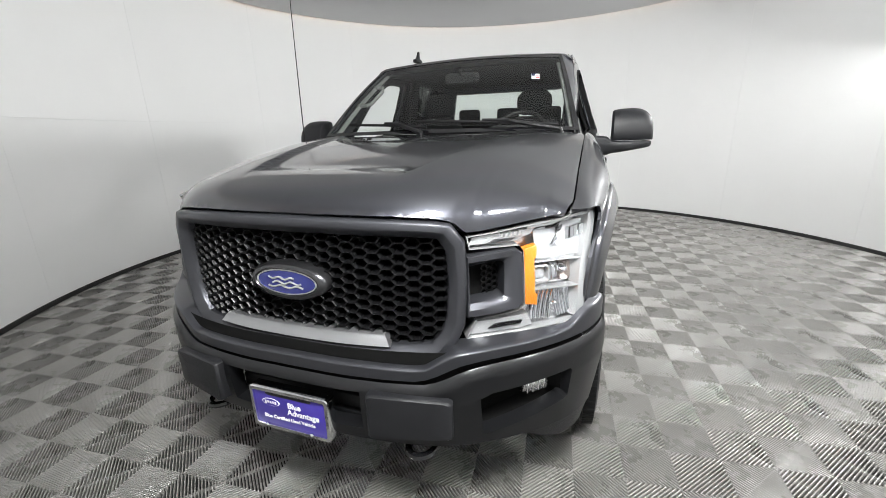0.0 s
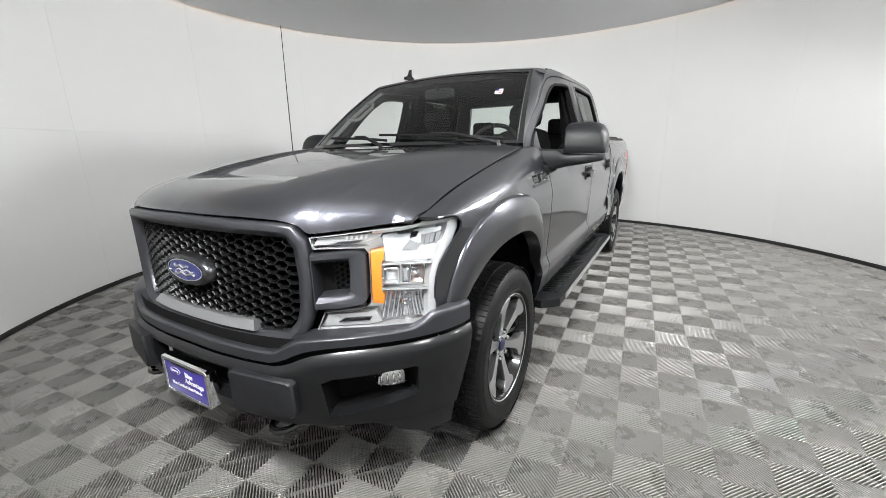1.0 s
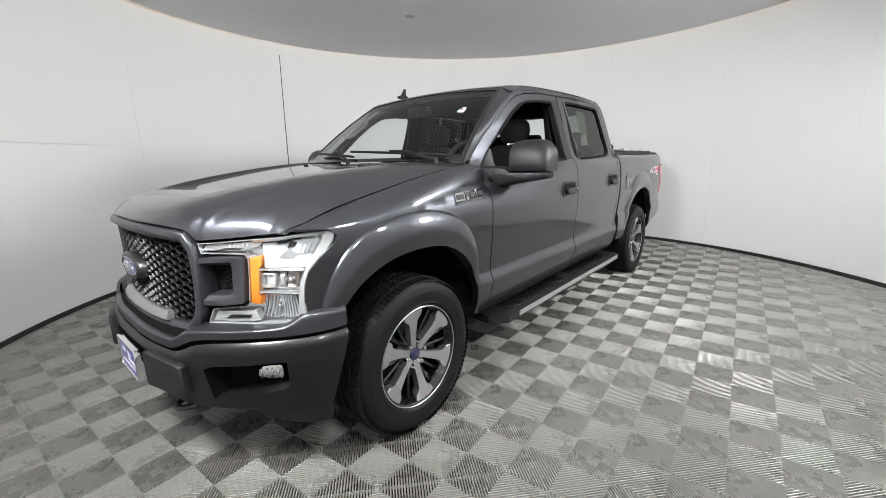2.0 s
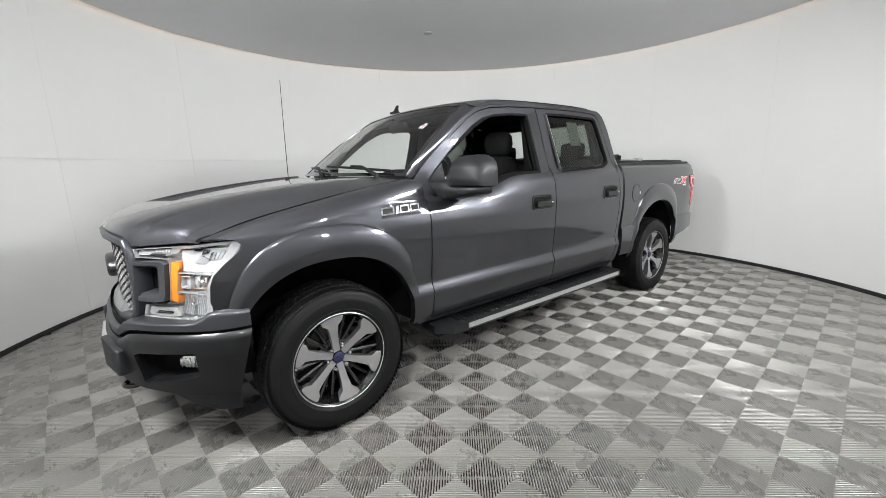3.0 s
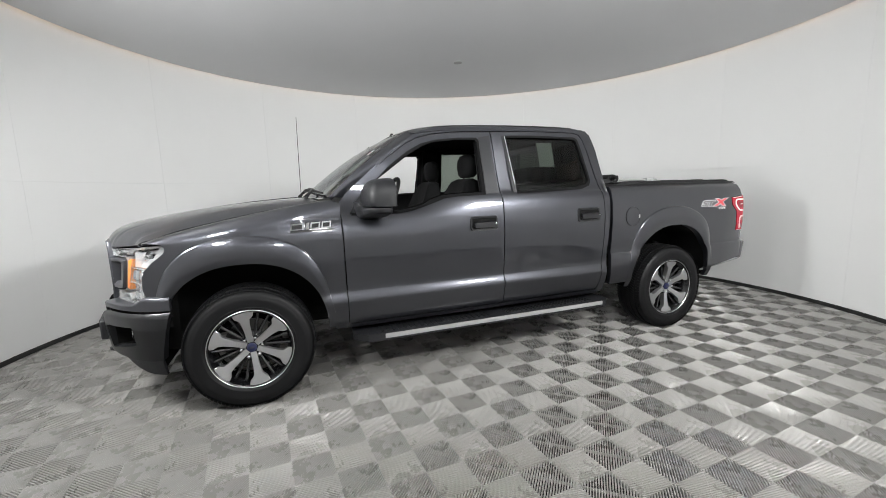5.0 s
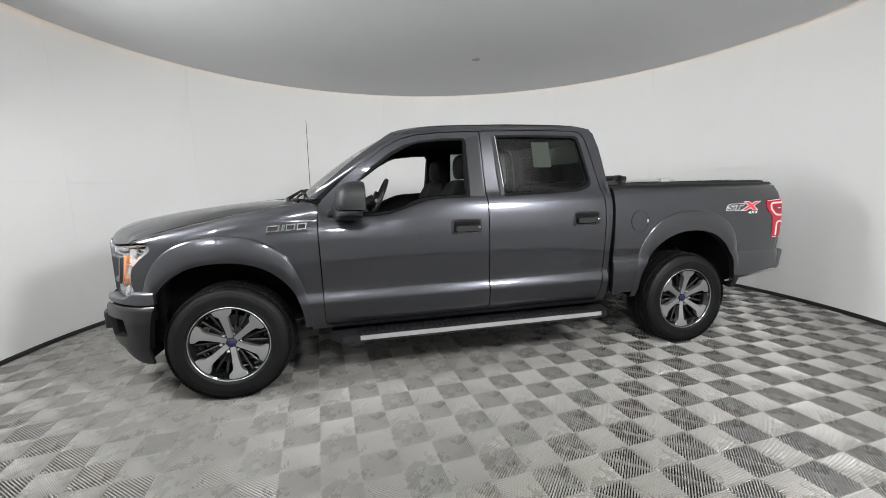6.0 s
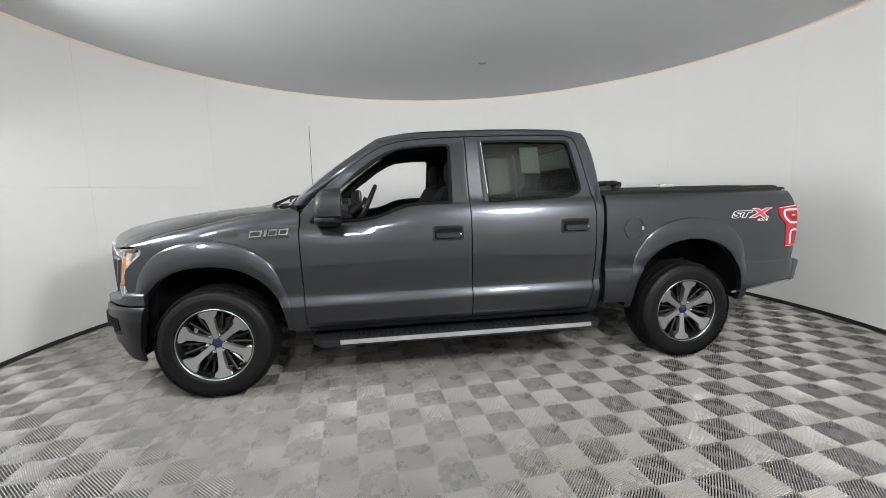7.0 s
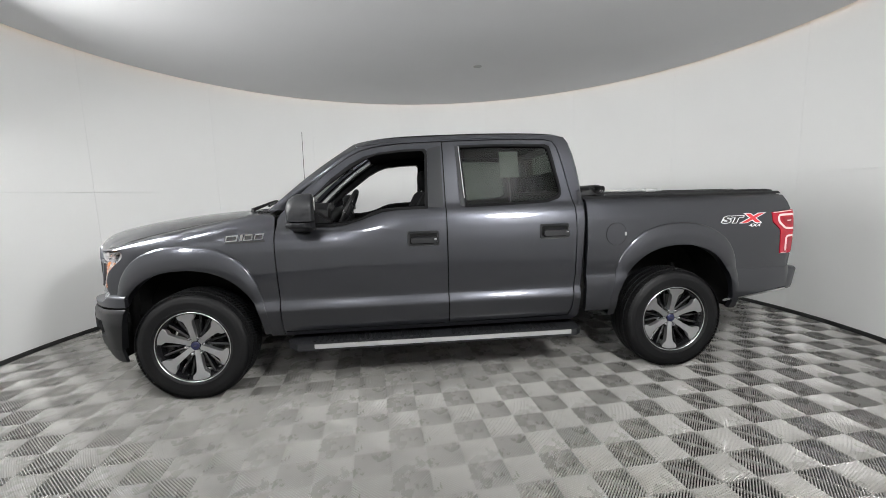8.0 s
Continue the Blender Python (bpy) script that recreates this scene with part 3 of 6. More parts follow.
def tail(mirror):
    s = -1 if mirror else 1
    def f(y, z):
        x, y, z = bed_skin(y, z)
        return (x + 0.004, y, z)
    outl = [(2.622, 1.227), (2.637, 1.150), (2.707, 1.085), (2.725, 0.892), (2.848, 0.892), (2.852, 1.10), (2.820, 1.243)]
    body = sheet("tail_lamp", outl, f, REDLENS, truck, (), (0.02, 0.03), 0.05, False, "deep red tail lamp with two pale C-shaped strips", mirror)
    def ribbon(line, w, m, name, h=0.003):
        rows = []
        for k, (y, z) in enumerate(line):
            (ya, za), (yb, zb) = line[max(0, k - 1)], line[min(len(line) - 1, k + 1)]
            n = math.hypot(yb - ya, zb - za)
            ny, nz = -(zb - za) / n * w / 2, (yb - ya) / n * w / 2
            rows.append([(s * (f(y + ny * q, z + nz * q)[0] + o), y + ny * q, z + nz * q) for q, o in ((1, 0.0), (0.9, h), (-0.9, h), (-1, 0.0))])
        part(name, loft(rows, False, False), m, body, smooth=50)
    upper = [(2.831, 1.204), (2.776, 1.204), (2.707, 1.203), (2.691, 1.198), (2.683, 1.186), (2.688, 1.156), (2.699, 1.140), (2.742, 1.104), (2.760, 1.096), (2.797, 1.093), (2.837, 1.093)]
    ribbon(upper, 0.017, PALERED, "light_strip")
    ribbon([(2.841, 1.034), (2.797, 1.034), (2.776, 1.030), (2.767, 1.016), (2.769, 0.96), (2.774, 0.912)], 0.016, PALERED, "light_strip")
    ribbon([(2.632, 1.2225), (2.712, 1.228), (2.813, 1.236)], 0.006, PALERED, "lens_edge", 0.002)
    ribbon([(2.730, 0.8965), (2.776, 0.8965), (2.841, 0.8965)], 0.006, PALERED, "lens_edge", 0.002)
    part("reverse_lens", prism([(2.728, 1.180), (2.813, 1.182), (2.816, 1.128), (2.770, 1.125), (2.730, 1.152)], lambda u, v, d: (s * (f(u, v)[0] + d), u, v), [0.0, 0.002]), REDDARK, body)
    part("lens_cell", prism([(2.765, 1.160), (2.802, 1.161), (2.802, 1.154), (2.765, 1.153)], lambda u, v, d: (s * (f(u, v)[0] + d), u, v), [0.0, 0.003]), PALERED, body)
    part("lower_lens", prism([(2.788, 1.018), (2.839, 1.018), (2.839, 0.912), (2.791, 0.912)], lambda u, v, d: (s * (f(u, v)[0] + d), u, v), [0.0, 0.002]), REDDARK, body)


def mirror_thing(mirror):
    s = -1 if mirror else 1
    sail = [(-1.150, 1.238), (-1.06, 1.238), (-0.975, 1.238), (-0.975, 1.33), (-0.978, 1.432), (-1.02, 1.398), (-1.10, 1.322)]
    base = part("door_mirror", loft([[(s * (skin(y, z)[0] + o), y, z) for y, z in scaled(sail, (-1.03, 1.30), k)] for o, k in ((-0.03, 1.0), (0.006, 1.0), (0.014, 0.95), (0.016, 0.5))], True, True), CAPGREY, truck, "large black door mirror on a stout arm")
    # arm and lower trim in one: a deep wedge at the door that rises and thins towards the outer end
    rows = []
    for x, z0, z1, y0, y1 in ((0.84, 1.192, 1.316, -1.115, -0.985), (0.90, 1.194, 1.315, -1.112, -0.975), (0.955, 1.198, 1.312, -1.105, -0.955), (0.985, 1.201, 1.308, -1.095, -0.935), (1.010, 1.210, 1.283, -1.086, -0.912), (1.06, 1.216, 1.281, -1.084, -0.908), (1.13, 1.228, 1.281, -1.078, -0.908), (1.19, 1.239, 1.281, -1.060, -0.912), (1.218, 1.245, 1.280, -1.034, -0.930), (1.228, 1.254, 1.278, -1.015, -0.942)):
        h, d, zc, yc = (z1 - z0) / 2, (y1 - y0) / 2, (z0 + z1) / 2, (y0 + y1) / 2
        rows.append([(s * x, yc + p * d, zc + q * h) for p, q in ((1, -0.7), (1, 0.85), (0.92, 1.0), (-0.80, 1.0), (-0.95, 0.85), (-1.0, 0.4), (-0.95, -0.45), (-0.78, -0.85), (-0.4, -1.0), (0.85, -1.0))])
    part("mirror_arm", loft(rows, True, True), CAPGREY, base, smooth=40)
    # head: upright inner end, flat top and a clipped upper outer corner
    rows = []
    for x, z1, e in ((1.008, 1.452, 0.86), (1.016, 1.462, 0.95), (1.05, 1.468, 1.0), (1.12, 1.470, 1.0), (1.165, 1.464, 0.98), (1.196, 1.448, 0.95), (1.216, 1.424, 0.90), (1.228, 1.396, 0.82), (1.232, 1.372, 0.72)):
        z0 = 1.2865
        h, zc = (z1 - z0) / 2, (z0 + z1) / 2
        yc = -0.975 + 0.03 * (x - 1.02) / 0.2
        rows.append([(s * x, yc + p * 0.098 * e * (1.18 if p < 0 else 0.66), zc + q * h) for p, q in ((1, -1.0), (1, 0.72), (0.95, 0.92), (0.75, 1.0), (0.1, 0.99), (-0.35, 0.94), (-0.65, 0.78), (-0.88, 0.45), (-0.98, 0.05), (-1.0, -0.45), (-0.98, -0.9), (-0.9, -1.0), (0.6, -1.0))])
    part("mirror_cap", loft(rows, True, True), CAPGREY, base, smooth=45)
    part("mirror_glass", box((s * 1.115, -0.905, 1.372), (0.165, 0.006, 0.145), 0.012), CHROME, base)


# ---- nose ----
def plan(points):
    ss = [0.0]
    for a, b in zip(points, points[1:]):
        ss.append(ss[-1] + math.dist(a, b))
    fx, fy = pchip(ss, [p[0] for p in points]), pchip(ss, [p[1] for p in points])

    def at(s):
        return (math.copysign(fx(abs(s)), s), fy(abs(s)))

    def s_of(x):
        lo, hi = 0.0, ss[-1] + 0.3
        for _ in range(40):
            mid = (lo + hi) / 2
            if fx(mid) < abs(x):
                lo = mid
            else:
                hi = mid
        return math.copysign(lo, x)
    return at, s_of, ss[-1]


nose_at, nose_param, NOSE_L = plan([(0, -2.742), (0.15, -2.738), (0.30, -2.721), (0.45, -2.688), (0.54, -2.653), (0.62, -2.610), (0.70, -2.560), (0.78, -2.510), (0.855, -2.462), (0.900, -2.405), (0.922, -2.335), (0.932, -2.260)])
widen = pchip([0.0, 0.50, 0.58, 0.72, 0.86, 0.905, 0.95], [0.0, 0.528, 0.608, 0.742, 0.882, 0.918, 0.955])


def nose_s(x):
    """The nose's length parameter for a drawing's x; grille and lamps are a little wider than their drawing."""
    return nose_param(math.copysign(widen(abs(x)), x))

bump_at, bump_s, BUMP_L = plan([(0, -2.797), (0.15, -2.795), (0.30, -2.783), (0.46, -2.754), (0.58, -2.712), (0.68, -2.652), (0.78, -2.572), (0.870, -2.478), (0.935, -2.380), (0.964, -2.300), (0.970, -2.262)])


def on(at, s, z, off=0.0):
    """A point of a plan curve, moved outwards by off."""
    x, y = at(s)
    x2, y2 = at(s + 1e-3)
    x1, y1 = at(s - 1e-3)
    dx, dy = x2 - x1, y2 - y1
    n = math.hypot(dx, dy) or 1
    if at is nose_at:
        # the lamps lean back towards the hood
        k = min(1.0, max(0.0, (z - 0.80) / 0.28)) * min(1.0, max(0.0, (abs(x) - 0.58) / 0.22)) * min(1.0, max(0.0, (0.905 - abs(x)) / 0.045))
        off -= 0.055 * k
        y += 0.106 * min(1.0, max(0.0, (z - 0.86) / 0.22)) ** 1.45 * min(1.0, max(0.0, (abs(x) - 0.82) / 0.09))
    return (x + dy / n * off, y - dx / n * off, z)


def nose(off=0.0):
    return lambda s, z: on(nose_at, s, z, off)


def xs(pts, to_s):
    return [(to_s(x), z) for x, z in pts]


def ring_frame(name, loops, at, material, parent, label=""):
    """A frame from matched outlines of (s, z) at given offsets."""
    return part(name, loft([[on(at, s, z, o) for s, z in lp] for lp, o in loops], True, False), material, parent, label, smooth=35)


def scaled(pts, c, k):
    return [(c[0] + (x - c[0]) * k, c[1] + (z - c[1]) * k) for x, z in pts]


def grille():
    half_out = [(0.0, 1.128), (0.25, 1.124), (0.44, 1.116), (0.497, 1.108), (0.533, 1.055), (0.540, 0.93), (0.532, 0.790), (0.512, 0.738), (0.462, 0.676), (0.34, 0.676), (0.315, 0.678), (0.15, 0.684), (0.0, 0.686)]
    half_in = [(0.0, 1.072), (0.25, 1.070), (0.41, 1.066), (0.462, 1.060), (0.484, 1.025), (0.490, 0.93), (0.484, 0.815), (0.470, 0.765), (0.436, 0.722), (0.335, 0.718), (0.300, 0.718), (0.15, 0.720), (0.0, 0.721)]
    full = lambda h: [(x, z) for x, z in h] + [(-x, z) for x, z in reversed(h[1:-1])]
    O, I = full(half_out), full(half_in)
    sO, sI = xs(O, nose_s), xs(I, nose_s)
    mix = lambda k: [(a[0] * (1 - k) + b[0] * k, a[1] * (1 - k) + b[1] * k) for a, b in zip(sO, sI)]
    fr = ring_frame("grille_frame", [(sO, -0.03), (sO, 0.010), (mix(0.08), 0.019), (mix(0.16), 0.022), (mix(0.50), 0.022), (mix(0.58), 0.019), (mix(0.96), -0.002), (sI, -0.008), (sI, -0.05)], nose_at, FRAMEGREY, truck, "broad grey painted grille surround")
    part("grille_shroud", loft([[on(nose_at, a, z, o) for a, z in sI] for o in (-0.035, -0.115)], True, False), VOID, fr)
    # a lower bar, its grey raised for the light its slope catches
    bar = [[on(nose_at, nose_s((-half + 2 * half * k / 24)), z, o) for k in range(25)] for z, o, half in ((0.716, -0.012, 0.318), (0.7165, 0.012, 0.318), (0.720, 0.0185, 0.317), (0.737, 0.0065, 0.308), (0.747, -0.002, 0.301), (0.750, -0.008, 0.298), (0.751, -0.05, 0.298))]
    part("grille_lower_bar", loft([list(q) for q in zip(*bar)], True, True), BARGREY, fr, "satin grey lower bar, lightened for the light on its slope")
    # hexagon mesh
    bm = bmesh.new()
    w, h, rib = 0.0520, 0.0335, 0.0040
    pitch_x, pitch_z = w * 0.75, h
    def inside(x, z):
        ax = abs(x)
        zt = 1.075 if ax < 0.44 else 1.075 - (ax - 0.44) * 0.7
        zb = 0.748 if ax < 0.29 else 0.716
        if ax > 0.44:
            zb = 0.722 + (ax - 0.44) * 0.9
        return ax < 0.492 and zb < z < zt
    nx = int(0.55 / pitch_x)
    for i in range(-nx, nx + 1):
        for j in range(-8, 8):
            cx, cz = i * pitch_x, 0.912 + j * pitch_z + (pitch_z / 2 if i % 2 else 0)
            if not inside(cx, cz):
                continue
            hexo = [(cx + w / 2 * a, cz + h / 2 * b) for a, b in ((1, 0), (0.5, 1), (-0.5, 1), (-1, 0), (-0.5, -1), (0.5, -1))]
            rings = []
            for k, off in ((1.0, -0.017), (1 - 0.5 * rib / h, -0.0172), (1 - 1.2 * rib / h, -0.021), (1 - 1.9 * rib / h, -0.027), (1 - 2.6 * rib / h, -0.066)):
                rings.append([bm.verts.new(on(nose_at, nose_s(x), z, off)) for x, z in scaled(hexo, (cx, cz), k)])
            for a, b in zip(rings, rings[1:]):
                for q in range(6):
                    bm.faces.new((a[q], a[(q + 1) % 6], b[(q + 1) % 6], b[q]))
    part("grille_mesh", bm, GRILLEBLK, fr, "gloss black hexagon mesh", smooth=0)
    # round-cornered badge in the middle
    def oval(a, b, off, n=48):
        return [on(nose_at, nose_s(a * math.cos(2 * math.pi * k / n)), 0.912 + b * math.sin(2 * math.pi * k / n), off) for k in range(n)]
    bd = part("badge_bezel", loft([oval(0.138, 0.064, -0.03), oval(0.138, 0.064, 0.006), oval(0.130, 0.058, 0.017), oval(0.116, 0.047, 0.021), oval(0.112, 0.044, 0.015)], True, True), BEZEL, fr, "oval satin bezel round a blue badge")
    part("badge_ring", loft([oval(0.110, 0.0425, 0.014), oval(0.110, 0.0425, 0.019), oval(0.104, 0.0385, 0.019), oval(0.104, 0.0385, 0.015)], True, False), CHROME, bd)
    part("badge_face", loft([oval(0.105, 0.0395, 0.013), oval(0.105, 0.0395, 0.0165), oval(0.05, 0.02, 0.0175)], True, True), BLUEBADGE, bd)
    # plain flowing lines on the badge
    for z, a, b in ((0.012, -0.062, 0.030), (-0.003, -0.048, 0.055), (-0.016, -0.066, 0.060)):
        pts = [(a + (b - a) * k / 12, z + 0.004 * math.sin(k * 1.1 + z * 200)) for k in range(13)]
        part("badge_stroke", tube([on(nose_at, nose_s(x), 0.912 + zz, 0.0185) for x, zz in pts], 0.0032, 6), SILVER, bd)


def headlamp(mirror):
    s = -1 if mirror else 1
    pts = [(0.538, 1.064), (0.62, 1.068), (0.70, 1.074), (0.80, 1.081), (0.870, 1.093), (0.904, 1.096), (0.9055, 1.060), (0.901, 1.0), (0.894, 0.95), (0.889, 0.905), (0.887, 0.84), (0.885, 0.785), (0.876, 0.758), (0.855, 0.746), (0.70, 0.738), (0.60, 0.736), (0.536, 0.735), (0.562, 0.797), (0.64, 0.806), (0.69, 0.812), (0.706, 0.826), (0.708, 0.92), (0.706, 1.0), (0.694, 1.019), (0.64, 1.022), (0.545, 1.026)]
    sp = xs(pts, nose_s)
    lamp = sheet("headlamp", sp, nose(-0.055), LAMPSILVER, truck, (), (0.04, 0.04), 0.0, False, "clear headlamp with bright reflectors and an amber strip", mirror)
    # walls of the housing
    part("lamp_bezel", loft([[(s * p[0], p[1], p[2]) for p in [on(nose_at, a, z, o) for a, z in lp]] for lp, o in ((sp, -0.056), (sp, 0.001), (scaled(sp, (nose_s(0.78), 0.91), 0.985), 0.001), (scaled(sp, (nose_s(0.78), 0.91), 0.975), -0.030))], True, False), LAMPWHITE, lamp)
    sheet("lamp_lens", sp, nose(0.003), LAMPCLEAR, lamp, (), (0.04, 0.04), 0.0, False, "clear outer lens", mirror).visible_shadow = False
    P = lambda x, z, o: (lambda p: (s * p[0], p[1], p[2]))(on(nose_at, nose_s(x), z, o))
    def bar(name, quad, o0, o1, m, bev=True):
        lp = [[P(x, z, o0) for x, z in quad], [P(x, z, o1) for x, z in quad]]
        if bev:
            c = (sum(x for x, z in quad) / len(quad), sum(z for x, z in quad) / len(quad))
            lp.append([P(x, z, o1 + 0.003) for x, z in scaled(quad, c, 0.94)])
        return part(name, loft(lp, True, True), m, lamp)
    bar("amber_strip", [(0.711, 0.826), (0.744, 0.820), (0.746, 0.850), (0.739, 0.858), (0.741, 0.968), (0.748, 0.978), (0.750, 1.010), (0.711, 1.002)], -0.034, -0.006, AMBER)
    for k in range(9):
        part("amber_rib", box(P(0.742, 0.862 + k * 0.0115, -0.008), (0.006, 0.005, 0.005), 0.0), LAMPWHITE, lamp)
    # upper strip: dark insert and marker
    bar("upper_arm", [(0.545, 1.034), (0.690, 1.032), (0.735, 1.045), (0.752, 1.066), (0.560, 1.058)], -0.05, -0.014, LAMPWHITE)
    bar("dark_insert", [(0.600, 1.035), (0.672, 1.034), (0.690, 1.042), (0.622, 1.044)], -0.05, -0.0095, BEZEL)
    bar("lower_arm", [(0.545, 0.742), (0.700, 0.744), (0.735, 0.752), (0.720, 0.792), (0.570, 0.786)], -0.05, -0.016, LAMPWHITE)
    for k in range(5):
        bar("marker_fin", [(0.640 + k * 0.014, 1.048), (0.647 + k * 0.014, 1.048), (0.649 + k * 0.014, 1.059), (0.642 + k * 0.014, 1.059)], -0.05, -0.0085, SILVER, False)
    bar("lower_insert", [(0.600, 0.757), (0.700, 0.761), (0.706, 0.775), (0.622, 0.772)], -0.05, -0.0115, POCKET)
    # thin bright ledges between the chambers
    for z, x0 in ((0.953, 0.734), (0.866, 0.734)):
        bar("shelf", [(x0, z), (0.874, z - 0.004), (0.874, z + 0.001), (x0, z + 0.005)], -0.055, -0.008, LAMPWHITE, False)
    def fluted(x0, x1, z0, z1, n, depth, lean):
        """A reflector of upright rounded flutes with a dark groove between each pair."""
        bar("reflector_back", [(x0, z0), (x1, z0), (x1, z1), (x0, z1)], -0.055, -0.050, LAMPSILVER, False)
        w = (x1 - x0) / n
        for q in range(n):
            c = x0 + w * (q + 0.5)
            loops = []
            for t in (0.0, 0.2, 0.5, 0.8, 1.0):
                z = z0 + (z1 - z0) * (0.03 + 0.94 * t)
                dip = 0.010 * (2 * t - 1) ** 2
                loops.append([P(c + 0.45 * w * math.cos(a) + lean * (t - 0.5), z, -0.050 + depth * math.sin(a) + dip + 0.016 * ((c - x0) / (x1 - x0) - 0.5) ** 2) for a in [math.pi * k / 6 for k in range(7)]])
            part("reflector_flute", loft(loops, False, False), CHROME, lamp, smooth=60)

    def bulb(cx, cz):
        part("bulb", loft([[P(cx + 0.011 * k * math.cos(2 * math.pi * t / 12), cz + 0.011 * k * math.sin(2 * math.pi * t / 12), o) for t in range(12)] for k, o in ((1.3, -0.044), (1.25, -0.036), (1.0, -0.034), (1.0, -0.022), (0.6, -0.016), (0.1, -0.014))], True, True), CHROME, lamp)
    # middle chamber: a square projector in a bright frame beside a painted brown reflection
    bar("reflector_back", [(0.736, 0.872), (0.870, 0.872), (0.872, 0.948), (0.736, 0.950)], -0.055, -0.050, LAMPSILVER, False)
    ringq = rounded(0.046, 0.058, 0.010)
    part("projector_frame", loft([[P(0.765 + x * k, 0.911 + z * k, o) for x, z in ringq] for k, o in ((1.0, -0.050), (1.0, -0.018), (0.84, -0.016), (0.76, -0.046))], True, False), LAMPWHITE, lamp)
    part("projector_lens", loft([[P(0.765 + x * k, 0.911 + z * k, o) for x, z in ringq] for k, o in ((0.78, -0.044), (0.6, -0.036), (0.3, -0.031), (0.02, -0.030))], True, True), SHADED, lamp, smooth=60)
    part("reflector_pane", loft([[P(0.808 + x * k, 0.911 + z * k, o) for x, z in rounded(0.030, 0.066, 0.006)] for k, o in ((1.0, -0.048), (0.9, -0.030), (0.5, -0.024), (0.05, -0.023))], True, True), CHROME, lamp, smooth=60)
    part("reflection_patch", loft([[P(0.847 + x * k, 0.911 + z * k, o) for x, z in rounded(0.040, 0.066, 0.010)] for k, o in ((1.0, -0.048), (0.92, -0.034), (0.5, -0.042), (0.05, -0.044))], True, True), REFLBROWN, lamp, smooth=60)
    bulb(0.838, 0.918)
    # lower chamber: fluted bowls
    fluted(0.738, 0.800, 0.760, 0.858, 5, 0.012, 0.014)
    fluted(0.806, 0.866, 0.762, 0.858, 6, 0.010, -0.010)
    bulb(0.803, 0.815)
    # upper chamber: one broad dish with painted shade, a bright wedge in it and a dark spot
    for x0, x1, m in ((0.752, 0.886, SHADED),):
        quad = [(x0, 0.961), (x1, 0.961), (x1 + 0.008, 1.066), (x1 - 0.05, 1.062), (x0 - 0.006, 1.054)]
        c = (0.815, 1.010)
        part("reflector_pane", loft([[P(x, z, o) for x, z in scaled(quad, c, k)] for k, o in ((1.0, -0.020), (0.95, -0.036), (0.6, -0.050), (0.05, -0.053))], True, True), m, lamp, smooth=60)
    bar("reflector_wedge", [(0.796, 1.000), (0.842, 0.990), (0.850, 1.012), (0.818, 1.030)], -0.05, -0.026, CHROME)
    for k in range(4):
        bar("reflector_facet", [(0.846 + 0.010 * k, 1.008 + 0.003 * k), (0.854 + 0.010 * k, 1.008 + 0.003 * k), (0.855 + 0.010 * k, 1.046 + 0.002 * k), (0.847 + 0.010 * k, 1.044 + 0.002 * k)], -0.05, -0.024 + 0.003 * (k % 2), CHROME)
    bar("dark_spot", [(0.818, 1.034), (0.838, 1.036), (0.842, 1.054), (0.822, 1.056)], -0.05, -0.024, POCKET)
    bar("shelf", [(0.752, 0.957), (0.876, 0.953), (0.870, 0.964), (0.830, 0.974), (0.790, 0.970)], -0.05, -0.030, LAMPSILVER)
    # broad bright band down the outer edge of the lamp
    edge = [(0.903, 1.091), (0.9035, 1.060), (0.8995, 1.0), (0.8925, 0.95), (0.8875, 0.905), (0.8855, 0.84), (0.8835, 0.788), (0.874, 0.762)]
    rows = []
    for x, z in edge:
        rows.append([P(x, z, 0.0005), P(x - 0.009, z, -0.002), P(x - 0.015, z, -0.007), P(x - 0.018, z, -0.045)])
    part("edge_band", loft(rows, False, False), LAMPWHITE, lamp)
    rows = [[P(x, z, 0.0005), P(x, z - 0.008, -0.002), P(x, z - 0.012, -0.007), P(x, z - 0.014, -0.045)] for x, z in ((0.72, 1.0735), (0.76, 1.076), (0.80, 1.0795), (0.84, 1.0850), (0.870, 1.0905), (0.8895, 1.0925))]
    part("top_band", loft(rows, False, False), LAMPWHITE, lamp)


